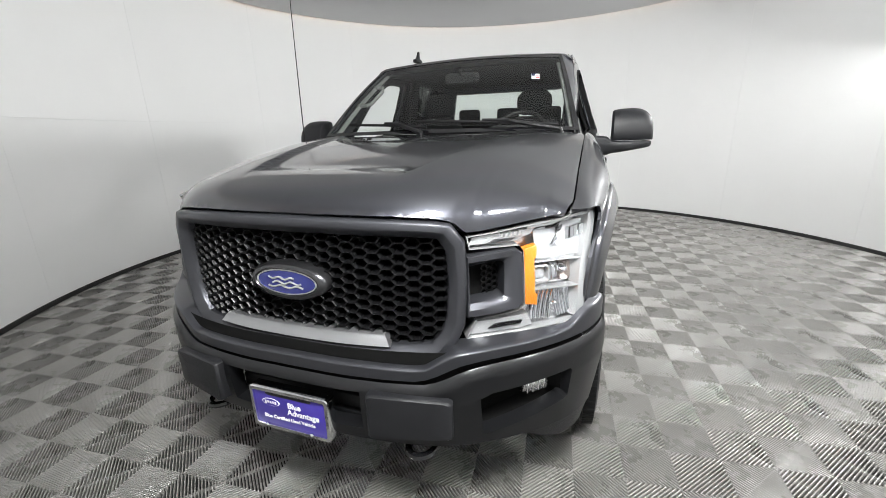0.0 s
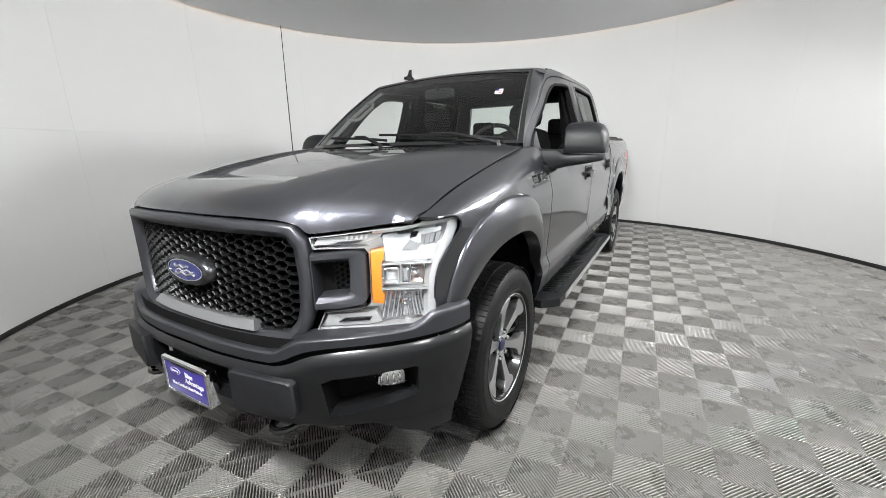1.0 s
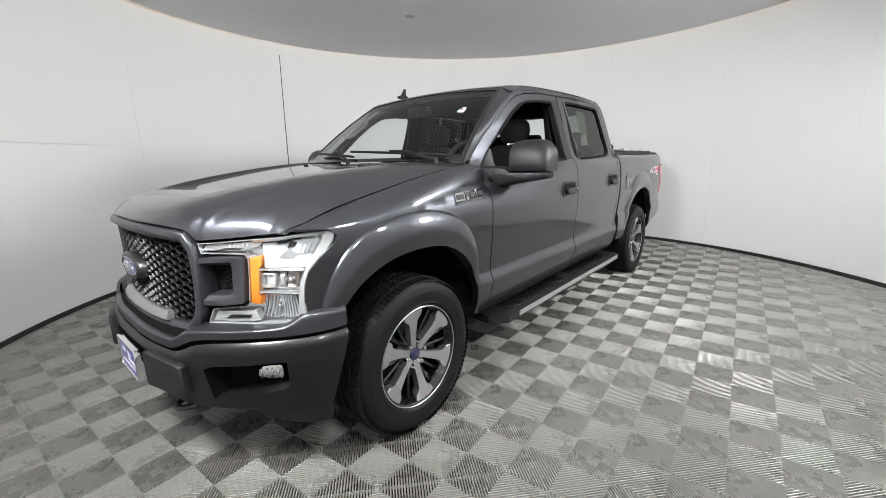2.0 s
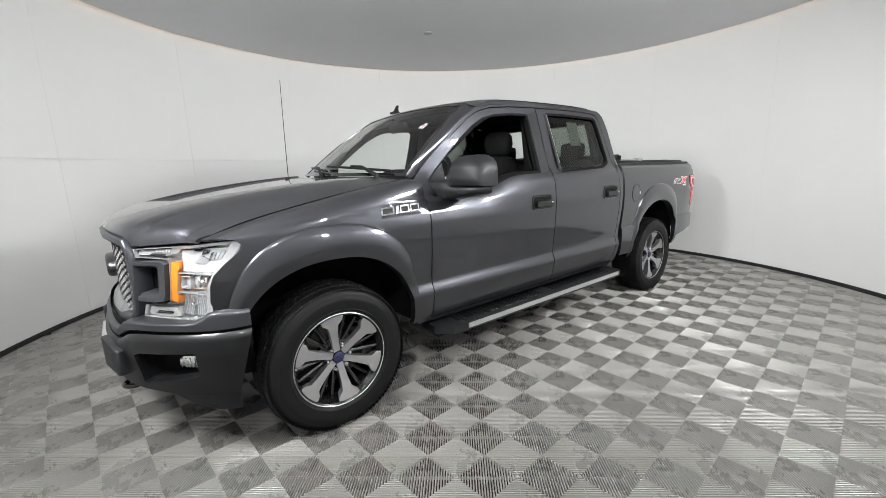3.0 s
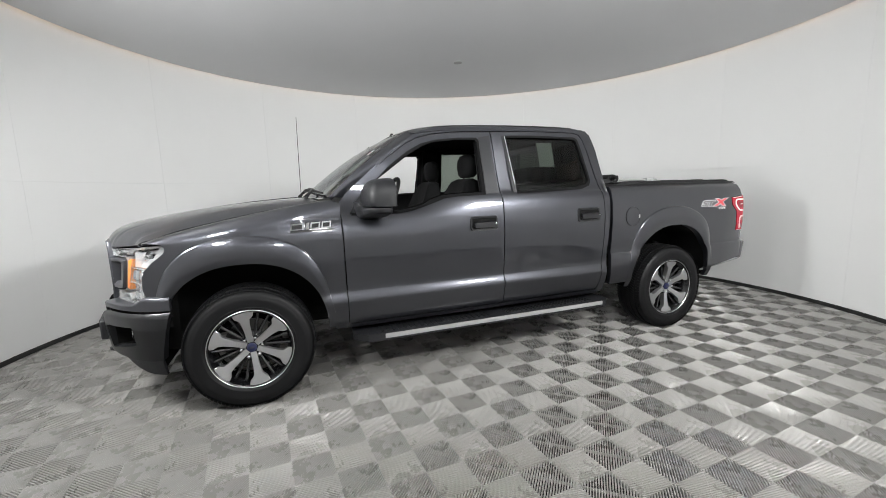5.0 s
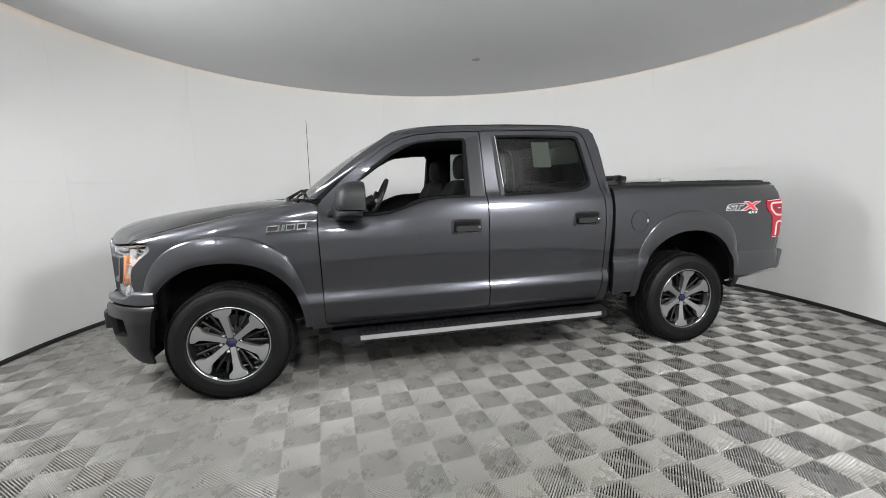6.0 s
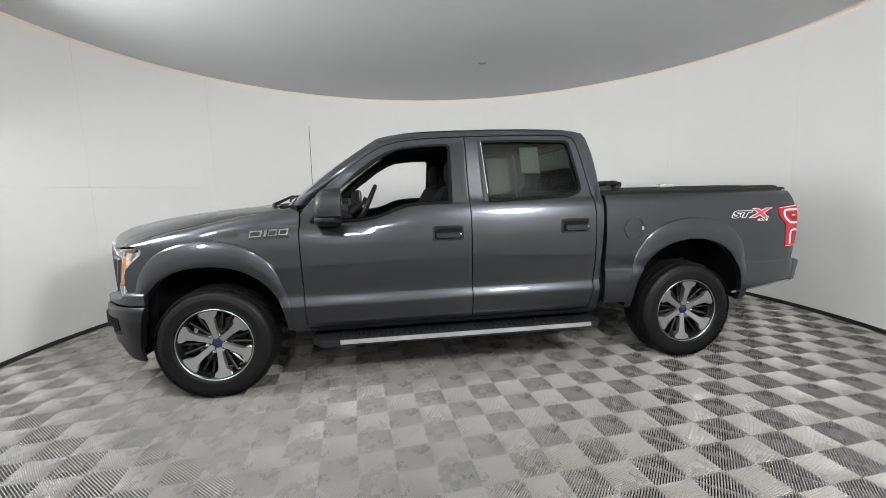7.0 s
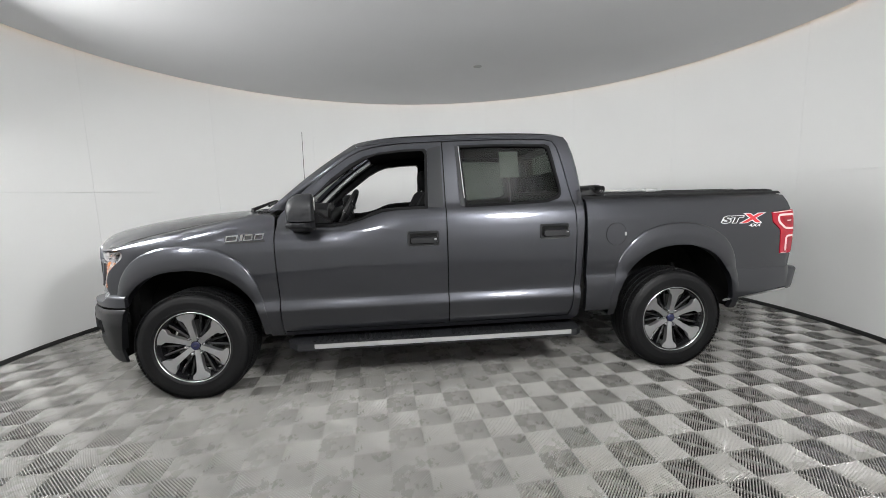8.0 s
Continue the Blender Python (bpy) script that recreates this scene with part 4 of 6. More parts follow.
def nostril(mirror):
    """The box-shaped intake beside the grille."""
    s = -1 if mirror else 1
    out = [(0.536, 1.008), (0.62, 1.013), (0.682, 1.013), (0.700, 0.998), (0.700, 0.85), (0.688, 0.826), (0.62, 0.815), (0.536, 0.812)]
    inn = [(0.545, 0.975), (0.60, 0.978), (0.640, 0.979), (0.648, 0.972), (0.646, 0.870), (0.638, 0.862), (0.60, 0.858), (0.548, 0.852)]
    so, si = xs(out, nose_s), xs(inn, nose_s)
    mid = [(a[0] * 0.4 + b[0] * 0.6, a[1] * 0.4 + b[1] * 0.6) for a, b in zip(so, si)]
    frame_ob = part("intake_frame", loft([[(s * p[0], p[1], p[2]) for p in [on(nose_at, a, z, o) for a, z in lp]] for lp, o in ((so, -0.05), (so, 0.008), (scaled(so, (nose_s(0.62), 0.915), 0.96), 0.016), (mid, 0.016), (si, 0.0), (scaled(si, (nose_s(0.60), 0.915), 0.90), -0.055))], True, False), FRAMEGREY, truck, "dark grey box-shaped intake frame")
    part("intake_back", loft([[(s * p[0], p[1], p[2]) for p in [on(nose_at, a, z, o) for a, z in so]] for o in (-0.075, -0.06)], True, True), VOID, frame_ob)
    bm = bmesh.new()
    for i in range(3):
        for j in range(6):
            cx, cz = 0.600 + i * 0.017, 0.868 + j * 0.0195 + (0.0098 if i % 2 else 0)
            hx = [(cx + 0.011 * a, cz + 0.0095 * b) for a, b in ((1, 0), (0.5, 1), (-0.5, 1), (-1, 0), (-0.5, -1), (0.5, -1))]
            rings = [[bm.verts.new((lambda p: (s * p[0], p[1], p[2]))(on(nose_at, nose_s(x), z, o))) for x, z in scaled(hx, (cx, cz), k)] for k, o in ((1.0, -0.052), (0.98, -0.046), (0.78, -0.046), (0.7, -0.056))]
            for a, b in zip(rings, rings[1:]):
                for q in range(6):
                    bm.faces.new((a[q], a[(q + 1) % 6], b[(q + 1) % 6], b[q]))
    part("intake_mesh", bm, GRILLEBLK, frame_ob, smooth=0)


def bumper():
    # painted upper band: a shelf that runs forward from grille and lamps, then turns down
    reach = pchip([0.0, 0.40, 0.52, 0.66, 1.0], [1.0, 1.02, 1.03, 0.90, -0.10])
    drop = pchip([0.0, 0.40, 0.55, 0.75, 1.0], [1.0, 0.50, 0.27, 0.10, 0.0])

    def band(s, v):
        a = abs(s)
        g = reach(v)
        nx, ny = nose_at(s * NOSE_L / BUMP_L)
        bx, by, _ = on(bump_at, s, 0, 0.0)
        return (nx + (bx - nx) * g, ny + (by - ny) * g, band_hi(a) + (band_lo(a) - band_hi(a)) * drop(v))
    L = BUMP_L
    S = [L * k / 34 for k in range(35)]
    outline = [(-L, 0.0), (L, 0.0), (L, 1.0), (-L, 1.0)]
    # same paint as the body, in the copy lightened for front light
    sheet("bumper_cover", outline, band, FRAMEGREY, truck, (), (0.035, 0.06), 0.03, False, "grey metallic painted upper bumper cover")
    # main bumper
    def main(s, z):
        a = abs(s)
        hi = main_hi(a)
        k = (hi - z)
        off = 0.018 - 14.0 * max(0.0, 0.035 - k) ** 2 - 0.125 * max(0.0, k - 0.10)
        return on(bump_at, s, z, off)
    hi_r = [(s, main_hi(s)) for s in S]
    lo_r = [(s * 0.935, main_lo(s)) for s in reversed(S)]
    outline = [(-s, z) for s, z in reversed(hi_r[1:])] + hi_r + lo_r + [(-s, z) for s, z in reversed(lo_r[:-1])]
    fog = xs([(0.618, 0.575), (0.65, 0.590), (0.80, 0.600), (0.862, 0.603), (0.868, 0.595), (0.868, 0.492), (0.860, 0.482), (0.655, 0.432), (0.630, 0.434)], bump_s)
    fog = fog[::-1]
    mid = [(-0.262, 0.590), (0.262, 0.590), (0.262, 0.45), (-0.262, 0.45)]
    bp = sheet("front_bumper", outline, main, SATIN, truck, [fog, [(-s, z) for s, z in reversed(fog)], mid], (0.04, 0.02), 0.05, False, "satin dark grey front bumper with fog lamp recesses")
    for sx in (1, -1):
        q = lambda x, z, o: (lambda p: (sx * p[0], p[1], p[2]))(on(bump_at, bump_s(x), z, o))
        ring = [(bump_at(s)[0], z) for s, z in fog]
        c = (0.745, 0.520)
        part("fog_recess", loft([[q(x, z, 0.0) for x, z in scaled(ring, c, 1.03)], [q(x, z, -0.035) for x, z in scaled(ring, c, 0.99)], [q(x, z, -0.10) for x, z in scaled(ring, c, 0.86)]], True, False), VOID, bp)
        part("fog_recess_back", loft([[q(x, z, o) for x, z in scaled(ring, c, 0.90)] for o in (-0.14, -0.10)], True, True), VOID, bp)
        fl = part("fog_lamp", loft([[q(0.806 + dx * 0.042 * k, 0.528 + dz * 0.034 * k, o) for dx, dz in ((-1, -0.5), (-0.9, 0.4), (-0.5, 0.9), (0.2, 1), (0.9, 0.95), (1, 0.5), (1, -0.6), (0.9, -0.9), (0, -0.9))] for k, o in ((1, -0.10), (1, -0.060), (0.9, -0.053), (0.5, -0.050))], True, True), LAMPSILVER, bp, "small clear fog lamp")
        for j in range(4):
            part("fog_facet", box(q(0.779 + 0.017 * j, 0.526, -0.050), (0.009, 0.008, 0.046), 0.003, 1), CHROME, fl)
        # bumper pads
        pad = [(0.290, 0.594), (0.302, 0.602), (0.528, 0.590), (0.542, 0.580), (0.542, 0.462), (0.528, 0.455), (0.302, 0.446), (0.290, 0.454)]
        c = (0.416, 0.524)
        part("bumper_pad", loft([[q(x, z, o) for x, z in scaled(pad, c, k)] for k, o in ((1.02, 0.0), (1.0, 0.034), (0.985, 0.042), (0.94, 0.047), (0.5, 0.048))], True, True), CAPGREY, bp, "flat dark plastic bumper guard")
        # tow hook
        cx = sx * 0.43
        hook = [(cx + 0.045 * math.cos(a), -2.715 - 0.055 * math.sin(a), 0.362) for a in [math.pi * k / 12 for k in range(13)]]
        part("tow_hook", tube([(cx + 0.045, -2.62, 0.37)] + hook + [(cx - 0.045, -2.62, 0.37)], 0.013, 8), GLOSSBLK, truck, "black steel tow hook under the bumper")
    part("bumper_beam", box((0, -2.72, 0.49), (0.56, 0.03, 0.055), 0.008), BLACK, bp)
    part("bumper_beam_cap", box((0, -2.735, 0.458), (0.56, 0.03, 0.02), 0.006), SATIN, bp)
    # lower valance
    def val(s, z):
        return on(bump_at, s, z, -0.030 - 0.25 * (0.45 - z) + 0.035 * min(1.0, max(0.0, (abs(s) - 0.6) / 0.25)))
    vh = [(s * 0.93, main_lo(s) + 0.02) for s in S]
    vl = [(s * 0.93, val_lo(s)) for s in reversed(S)]
    outline = [(-s, z) for s, z in reversed(vh[1:])] + vh + vl + [(-s, z) for s, z in reversed(vl[:-1])]
    sheet("lower_valance", outline, val, CAPGREY, truck, (), (0.05, 0.03), 0.02, False, "dark plastic lower air dam")
    # near-black sheets that stand in for the shade behind grille, lamps and bumper seam
    sheet("radiator_backing", [(-NOSE_L, 0.62), (NOSE_L, 0.62), (NOSE_L, 1.05), (-NOSE_L, 1.05)], nose(-0.10), VOID, truck, (), (0.06, 0.2), 0.0)
    sheet("bumper_backing", [(-BUMP_L, 0.42), (BUMP_L, 0.42), (BUMP_L, 0.74), (-BUMP_L, 0.74)], lambda s, z: on(bump_at, s, z, -0.155 + 0.10 * max(0.0, abs(s) - 0.8)), VOID, truck, (), (0.06, 0.2), 0.0)
    sheet("seam_shade", [(-BUMP_L, 0.60), (BUMP_L, 0.60), (BUMP_L, 0.72), (-BUMP_L, 0.72)], lambda s, z: on(bump_at, s, z, -0.022), VOID, truck, (), (0.06, 0.2), 0.0)
    # show plate in a chrome frame
    plate_thing()


band_lo = pchip([0, 0.20, 0.44, 0.50, 0.58, 0.66, 0.80, 1.0, 1.2], [0.634, 0.633, 0.632, 0.650, 0.684, 0.696, 0.700, 0.703, 0.707])
band_hi = pchip([0, 0.20, 0.46, 0.50, 0.56, 0.66, 0.95, 1.0, 1.05, 1.2], [0.684, 0.683, 0.680, 0.702, 0.732, 0.738, 0.744, 0.762, 0.790, 0.792])
main_hi = pchip([0, 0.30, 0.46, 0.52, 0.60, 0.70, 0.90, 1.2], [0.624, 0.622, 0.622, 0.638, 0.670, 0.682, 0.686, 0.694])
main_lo = pchip([0, 0.25, 0.55, 0.80, 1.0, 1.1, 1.2], [0.412, 0.408, 0.400, 0.392, 0.386, 0.386, 0.390])
val_lo = pchip([0, 0.50, 0.75, 0.88, 0.98, 1.08, 1.2], [0.405, 0.398, 0.394, 0.372, 0.322, 0.293, 0.287])


def plate_thing():
    holder = part("number_plate", box((0.004, -2.8240, 0.474), (0.308, 0.008, 0.152), 0.003), PLATEBLUE, truck, "indigo dealer plate in a bright chrome frame")
    w, h = 0.314, 0.160
    o, i = rounded(w, h, 0.012), rounded(w - 0.030, h - 0.030, 0.006)
    P = lambda u, v, y: (0.004 + u, y, 0.474 + v)
    part("plate_frame", loft([[P(u, v, y) for u, v in lp] for lp, y in ((o, -2.796), (o, -2.8320), ([(u * 0.985, v * 0.97) for u, v in o], -2.8350), ([(u * 1.01, v * 1.02) for u, v in i], -2.8350), (i, -2.8300), (i, -2.8260))], True, False), CHROME, holder)
    up = Matrix.Rotation(math.pi / 2, 4, "X")
    lettering("plate_words", "Blue", 0.030, WHITEINK, holder, Matrix.Translation((0.022, -2.8290, 0.496)) @ up, 0.0006, bold=0.0006)
    lettering("plate_words", "Advantage", 0.030, WHITEINK, holder, Matrix.Translation((0.055, -2.8290, 0.470)) @ up, 0.0006, bold=0.0006)
    lettering("plate_words", "Blue Certified Used Vehicle", 0.0185, WHITEINK, holder, Matrix.Translation((-0.004, -2.8290, 0.440)) @ up, 0.0006, bold=0.0004)
    ov = [(0.036 * math.cos(2 * math.pi * k / 28), 0.0145 * math.sin(2 * math.pi * k / 28)) for k in range(28)]
    c = (-0.072, 0.497)
    part("plate_oval", loft([[(c[0] + u * k, y, c[1] + v * k) for u, v in ov] for k, y in ((1, -2.8270), (1, -2.8295))], True, True), WHITEINK, holder)
    part("plate_oval_face", loft([[(c[0] + u * k, y, c[1] + v * k) for u, v in ov] for k, y in ((0.90, -2.8290), (0.90, -2.8302))], True, True), PLATEBLUE, holder)
    for k in range(5):
        part("plate_mark", box((c[0] - 0.020 + 0.010 * k, -2.8305, c[1] + (0.001 if k % 2 else 0)), (0.007, 0.001, 0.012 if k in (0, 4) else 0.008), 0.0), WHITEINK, holder)
    part("plate_header", box((0.004, -2.8285, 0.5325), (0.175, 0.002, 0.018), 0.0008, 1), DARKINK, holder)
    for k in range(12):
        part("plate_mark", box((-0.085 + 0.0135 * k, -2.8300, 0.5325), (0.009, 0.001, 0.009), 0.0), CAPGREY, holder)
    for x in (-0.095, 0.085):
        part("plate_screw", lathe_screw((x, -2.8330, 0.405)), CHROME, holder)


def lathe_screw(c):
    n = 12
    return loft([[(c[0] + r * math.cos(2 * math.pi * k / n), c[1] + dy, c[2] + r * math.sin(2 * math.pi * k / n)) for k in range(n)] for r, dy in ((0.008, 0.004), (0.008, -0.002), (0.005, -0.005), (0.001, -0.006))], True, True)


# ---- hood, roof, glass ----
crest_z = pchip([-2.75, -2.64, -2.45, -2.30, -2.09, -1.80, -1.50, -1.40], [1.190, 1.214, 1.248, 1.274, 1.303, 1.334, 1.354, 1.357])
crest_x = pchip([-2.75, -2.3, -1.9, -1.45], [0.265, 0.385, 0.485, 0.585])
edge_z = pchip([-2.75, -2.40, -2.2, -1.9, -1.6, -1.45, -1.3], [1.080, 1.114, 1.172, 1.238, 1.294, 1.318, 1.336])


lip_z = pchip([0.0, 0.31, 0.485, 0.532, 0.573, 0.65, 0.73, 0.82, 0.92], [1.136, 1.132, 1.122, 1.109, 1.077, 1.083, 1.091, 1.103, 1.113])


_edge = [on(nose_at, NOSE_L * k / 60, 1.08) for k in range(47)]
hood_nose = pchip([p[0] for p in _edge], [p[1] for p in _edge])


def hood_z(x, y):
    a = abs(x)
    xc, zc, ze = crest_x(y), crest_z(y), edge_z(y)
    # the middle lies a little lower than the two shoulders; the step fades out towards the nose
    q = min(1.0, max(0.0, (y + 2.56) / 0.22))
    sink = 0.020 * q * q * (3 - 2 * q) * min(1.0, 0.45 + 0.55 * max(0.0, (-1.4 - y) / 1.0))
    if a <= xc:
        st = min(1.0, (xc - a) / 0.016)
        z = zc - sink * st * st * (3 - 2 * st)
    else:
        k = (a - xc) / (0.86 - xc)
        z = zc - (zc - ze) * min(1.12, k) ** 2.0
    slope = (hood_nose(min(a, 0.85)) - hood_nose(min(a, 0.85) - 0.01)) / 0.01
    d = max(0.0, y - hood_nose(min(a, 0.85)) + 0.002) / math.sqrt(1 + slope * slope)
    w = 1 - math.exp(-(d / (0.042 if a < 0.5 else max(0.020, 0.042 - 0.10 * (a - 0.5)))) ** 0.85)
    f = lip_z(a)
    return f + (z - f) * w


def hood():
    front = [(x, hood_nose(x) - 0.002) for x in [0.05 * k for k in range(10)] + [0.48 + 0.015 * k for k in range(16)] + [0.71 + 0.01 * k for k in range(13)]]
    right = front + [(0.848, -2.35), (0.850, -2.2), (0.853, -1.9), (0.856, -1.6), (0.858, -1.45), (0.850, -1.352), (0.80, -1.372), (0.6, -1.43), (0.4, -1.475), (0.2, -1.502), (0.0, -1.512)]
    outline = right + [(-x, y) for x, y in reversed(right[1:-1])]
    h = sheet("hood", outline, lambda x, y: (x, y, hood_z(x, y)), PAINT, truck, (), (0.012, 0.013), 0.02, False, "grey metallic hood with a raised middle and two creases")
    part("hood_underside", loft([[(x * 0.97, y + 0.02 * (1 if y < -2 else -1), hood_z(x, y) - dz) for x, y in outline] for dz in (0.035, 0.05)], True, True), VOID, truck, smooth=0)
    for sx in (1, -1):
        part("washer_nozzle", box((sx * 0.30, -1.62, hood_z(0.3, -1.62) + 0.004), (0.022, 0.03, 0.010), 0.004), BLACK, h)
    # black cowl in front of the windscreen
    cow = [(0.845, -1.358), (0.6, -1.415), (0.4, -1.462), (0.2, -1.490), (0.0, -1.50)]
    back = [(0.83, -1.235), (0.6, -1.305), (0.4, -1.365), (0.2, -1.40), (0.0, -1.410)]
    outl = [(x, y) for x, y in cow[::-1]] + [(x, y) for x, y in back] + [(-x, y) for x, y in reversed(back[:-1])] + [(-x, y) for x, y in cow[:-1]]
    cw = sheet("cowl", outl, lambda x, y: (x, y, 1.330 + 0.10 * (y + 1.50) - 0.05 * abs(x) ** 2), BLACK, truck, (), (0.08, 0.05), 0.03, False, "black ribbed plastic cowl")
    for k in range(26):
        x = -0.66 + k * 0.052
        part("cowl_slot", box((x, -1.435 + 0.10 * abs(x) ** 1.6, 1.342 - 0.05 * x * x), (0.034, 0.05, 0.008), 0.003, 1), VOID if k % 3 else GLOSSBLK, cw)


def screen_pt(u, v):
    """Windscreen surface: u across from -1 to 1, v up from 0 to 1."""
    xb, xt = 0.826, 0.670
    x = u * (xb + (xt - xb) * v)
    yb, yt = -1.420 + 0.140 * u * u, -0.655 + 0.008 * u * u
    zb, zt = 1.356 - 0.004 * u * u, 1.868 - 0.030 * u * u
    y = yb + (yt - yb) * v
    z = zb + (zt - zb) * v + (0.024 + 0.022 * (1 - u * u)) * math.sin(math.pi * v)
    return (x, y, z)


pillar_back = pchip([1.30, 1.345, 1.385, 1.497, 1.622, 1.728, 1.778, 1.808, 1.85], [-1.215, -1.185, -1.145, -1.022, -0.872, -0.728, -0.632, -0.53, -0.46])


def roof_z(x, y):
    a = min(1.2, abs(x) / 0.755)
    return roof_spine(y) - 0.035 * a ** 2 - 0.045 * max(0.0, a - 0.86) / 0.14 * max(0.0, a - 0.86) / 0.14


roof_spine = pchip([-0.70, -0.62, -0.54, -0.45, -0.35, 0.0, 0.45, 0.82, 0.965, 1.045], [1.850, 1.880, 1.897, 1.910, 1.920, 1.934, 1.940, 1.934, 1.918, 1.890])


def cab():
    sc = sheet("windscreen", [(-0.985, 0.012), (0.985, 0.012), (0.975, 0.985), (-0.975, 0.985)], screen_pt, CLEAR, truck, (), (0.12, 0.1), 0.0, False, "clear raked windscreen with a small flag sticker")
    sc.visible_shadow = False
    # black glass border
    def strip(u0, u1, v0, v1, d):
        return sheet("screen_border", [(u0, v0), (u1, v0), (u1, v1), (u0, v1)], lambda u, v: tuple(Vector(screen_pt(u, v)) - Vector((0, 0.004, -0.002)) * d), GLOSSBLK, sc, (), (0.15, 0.1), 0.003)
    strip(-1.0, 1.0, 0.962, 1.0, 1)
    strip(-1.0, -0.968, 0.0, 0.962, 1)
    strip(0.968, 1.0, 0.0, 0.962, 1)
    strip(-0.968, 0.968, 0.0, 0.03, 1)
    # pillars beside the glass: a rounded face from the glass edge to the door frame
    for s in (1, -1):
        rows = []
        for k in range(17):
            v = k / 16
            p = Vector(screen_pt(1.0, v))
            z = p.z
            back = pillar_back(z)
            o = Vector(skin(back, z))
            a = p + (o - p) * 0.32 + Vector((0.008, -0.004, 0.002))
            m = p + (o - p) * 0.66 + Vector((0.010, -0.004, 0.002))
            row = [p + Vector((-0.012, 0.02, -0.02)), p + Vector((0.002, -0.003, 0.003)), a, m, o + Vector((0.0, -0.004, 0)), o + Vector((-0.002, 0.004, 0.0)), o + Vector((-0.05, 0.03, -0.02))]
            rows.append([(s * q.x, q.y, q.z) for q in row])
        part("windscreen_pillar", loft(rows, False, False), PAINT, truck, smooth=60)
        # inner trim of the pillar with a grab handle
        rows = []
        for k in range(9):
            v = 0.04 + 0.9 * k / 8
            p = Vector(screen_pt(0.96, v))
            rows.append([(s * (p.x + dx), p.y + dy, p.z - 0.02) for dx, dy in ((-0.012, 0.025), (-0.02, 0.07), (0.005, 0.09), (0.012, 0.045))])
        part("pillar_trim", loft(rows, True, True), PILLARGREY, truck)
        if s > 0:
            continue
        a, b = Vector(screen_pt(0.93, 0.42)), Vector(screen_pt(0.92, 0.70))
        off = Vector((-0.055, 0.06, -0.03))
        pts = [a + Vector((0.03, 0.05, -0.02)), a + off * 0.8, a + off + (b - a) * 0.15, b + off - (b - a) * 0.15, b + off * 0.8, b + Vector((0.03, 0.05, -0.02))]
        part("grab_handle", tube([(s * p.x, p.y, p.z) for p in pts], 0.013, 8), PILLARGREY, truck)
    # roof
    right = [(0.0, -0.655), (0.2, -0.652), (0.4, -0.642), (0.6, -0.640), (0.665, -0.640), (0.715, -0.640), (0.745, -0.60), (0.748, -0.45), (0.751, -0.15), (0.752, 0.1), (0.752, 0.78), (0.735, 0.925), (0.70, 1.0), (0.60, 1.025), (0.3, 1.04), (0.0, 1.045)]
    outline = right + [(-x, y) for x, y in reversed(right[1:-1])]
    rf = sheet("roof", outline, lambda x, y: (x, y, roof_z(x, y)), PAINT, truck, (), (0.06, 0.06), 0.03, False, "grey metallic cab roof")
    for s in (1, -1):
        part("roof_seam", tube([(s * 0.70, y, roof_z(0.70, y) + 0.001) for y in [-0.44 + k * 0.1 for k in range(14)]], 0.004, 6), GLOSSBLK, rf)
    sheet("headliner", [(x * 0.93, y * 0.97) for x, y in outline], lambda x, y: (x, y, roof_z(x, y) - 0.065), FABRIC, truck, (), (0.2, 0.2), 0.0, True)
    # rear wall of the cab with its window
    def rear(x, z):
        return (x, rear_y(z) - 0.03 * (x / 0.8) ** 2, z)
    edge = [(0.70, 1.875), (0.745, 1.80), (0.80, 1.62), (0.855, 1.45), (0.90, 1.30), (0.92, 1.0), (0.92, 0.55)]
    outl = [(-x, z) for x, z in edge] + [(x, z) for x, z in reversed(edge)]
    hole = [(-0.60, 1.78), (0.60, 1.78), (0.66, 1.45), (-0.66, 1.45)]
    rw = sheet("cab_rear_wall", outl, rear, PAINT, truck, [hole], (0.1, 0.06), 0.05, True, "painted rear wall of the cab")
    sheet("rear_window", [(x * 1.02, z) for x, z in hole], lambda x, z: (x, rear_y(z) - 0.02, z), CLEAR, rw, (), (0.3, 0.2), 0.0, True, "cab rear window glass").visible_shadow = False
    # corner posts that close cab side and rear wall
    for s in (1, -1):
        rows = []
        for z in (0.46, 0.8, 1.2, 1.32, 1.45, 1.6, 1.72, 1.82, 1.865):
            ys = cab_back(z)
            x = side_prof(z)
            rows.append([(s * (x - 0.001), ys - 0.03, z), (s * (x - 0.004), ys + 0.004, z), (s * (x - 0.030), ys + 0.026, z), (s * (x - 0.085), ys + 0.034, z), (s * (x - 0.14), ys + 0.02, z)])
        part("cab_corner", loft(rows, False, False), PAINT, truck, smooth=60)
    # antenna fin and stub
    part("roof_antenna", loft([[(-0.44 + x * k, -0.52 + y * k + dy, z) for x, y in ((-0.022, 0.05), (0.022, 0.05), (0.028, 0.0), (0.016, -0.05), (-0.016, -0.05), (-0.028, 0.0))] for k, dy, z in ((1, 0, 1.895), (0.95, 0, 1.912), (0.45, 0.01, 1.925), (0.30, 0.02, 1.955), (0.24, 0.028, 1.975), (0.1, 0.03, 1.978))], True, True), BLACK, truck, "black stub antenna on the roof")
    # mast antenna on the far fender
    mast = part("mast_antenna", tube([(-0.905, -1.415, 1.285), (-0.905, -1.414, 1.33), (-0.902, -1.411, 1.75), (-0.898, -1.405, 2.185)], [0.0042, 0.0034, 0.0030, 0.0024], 8), BLACK, truck, "thin black mast antenna on the front fender")
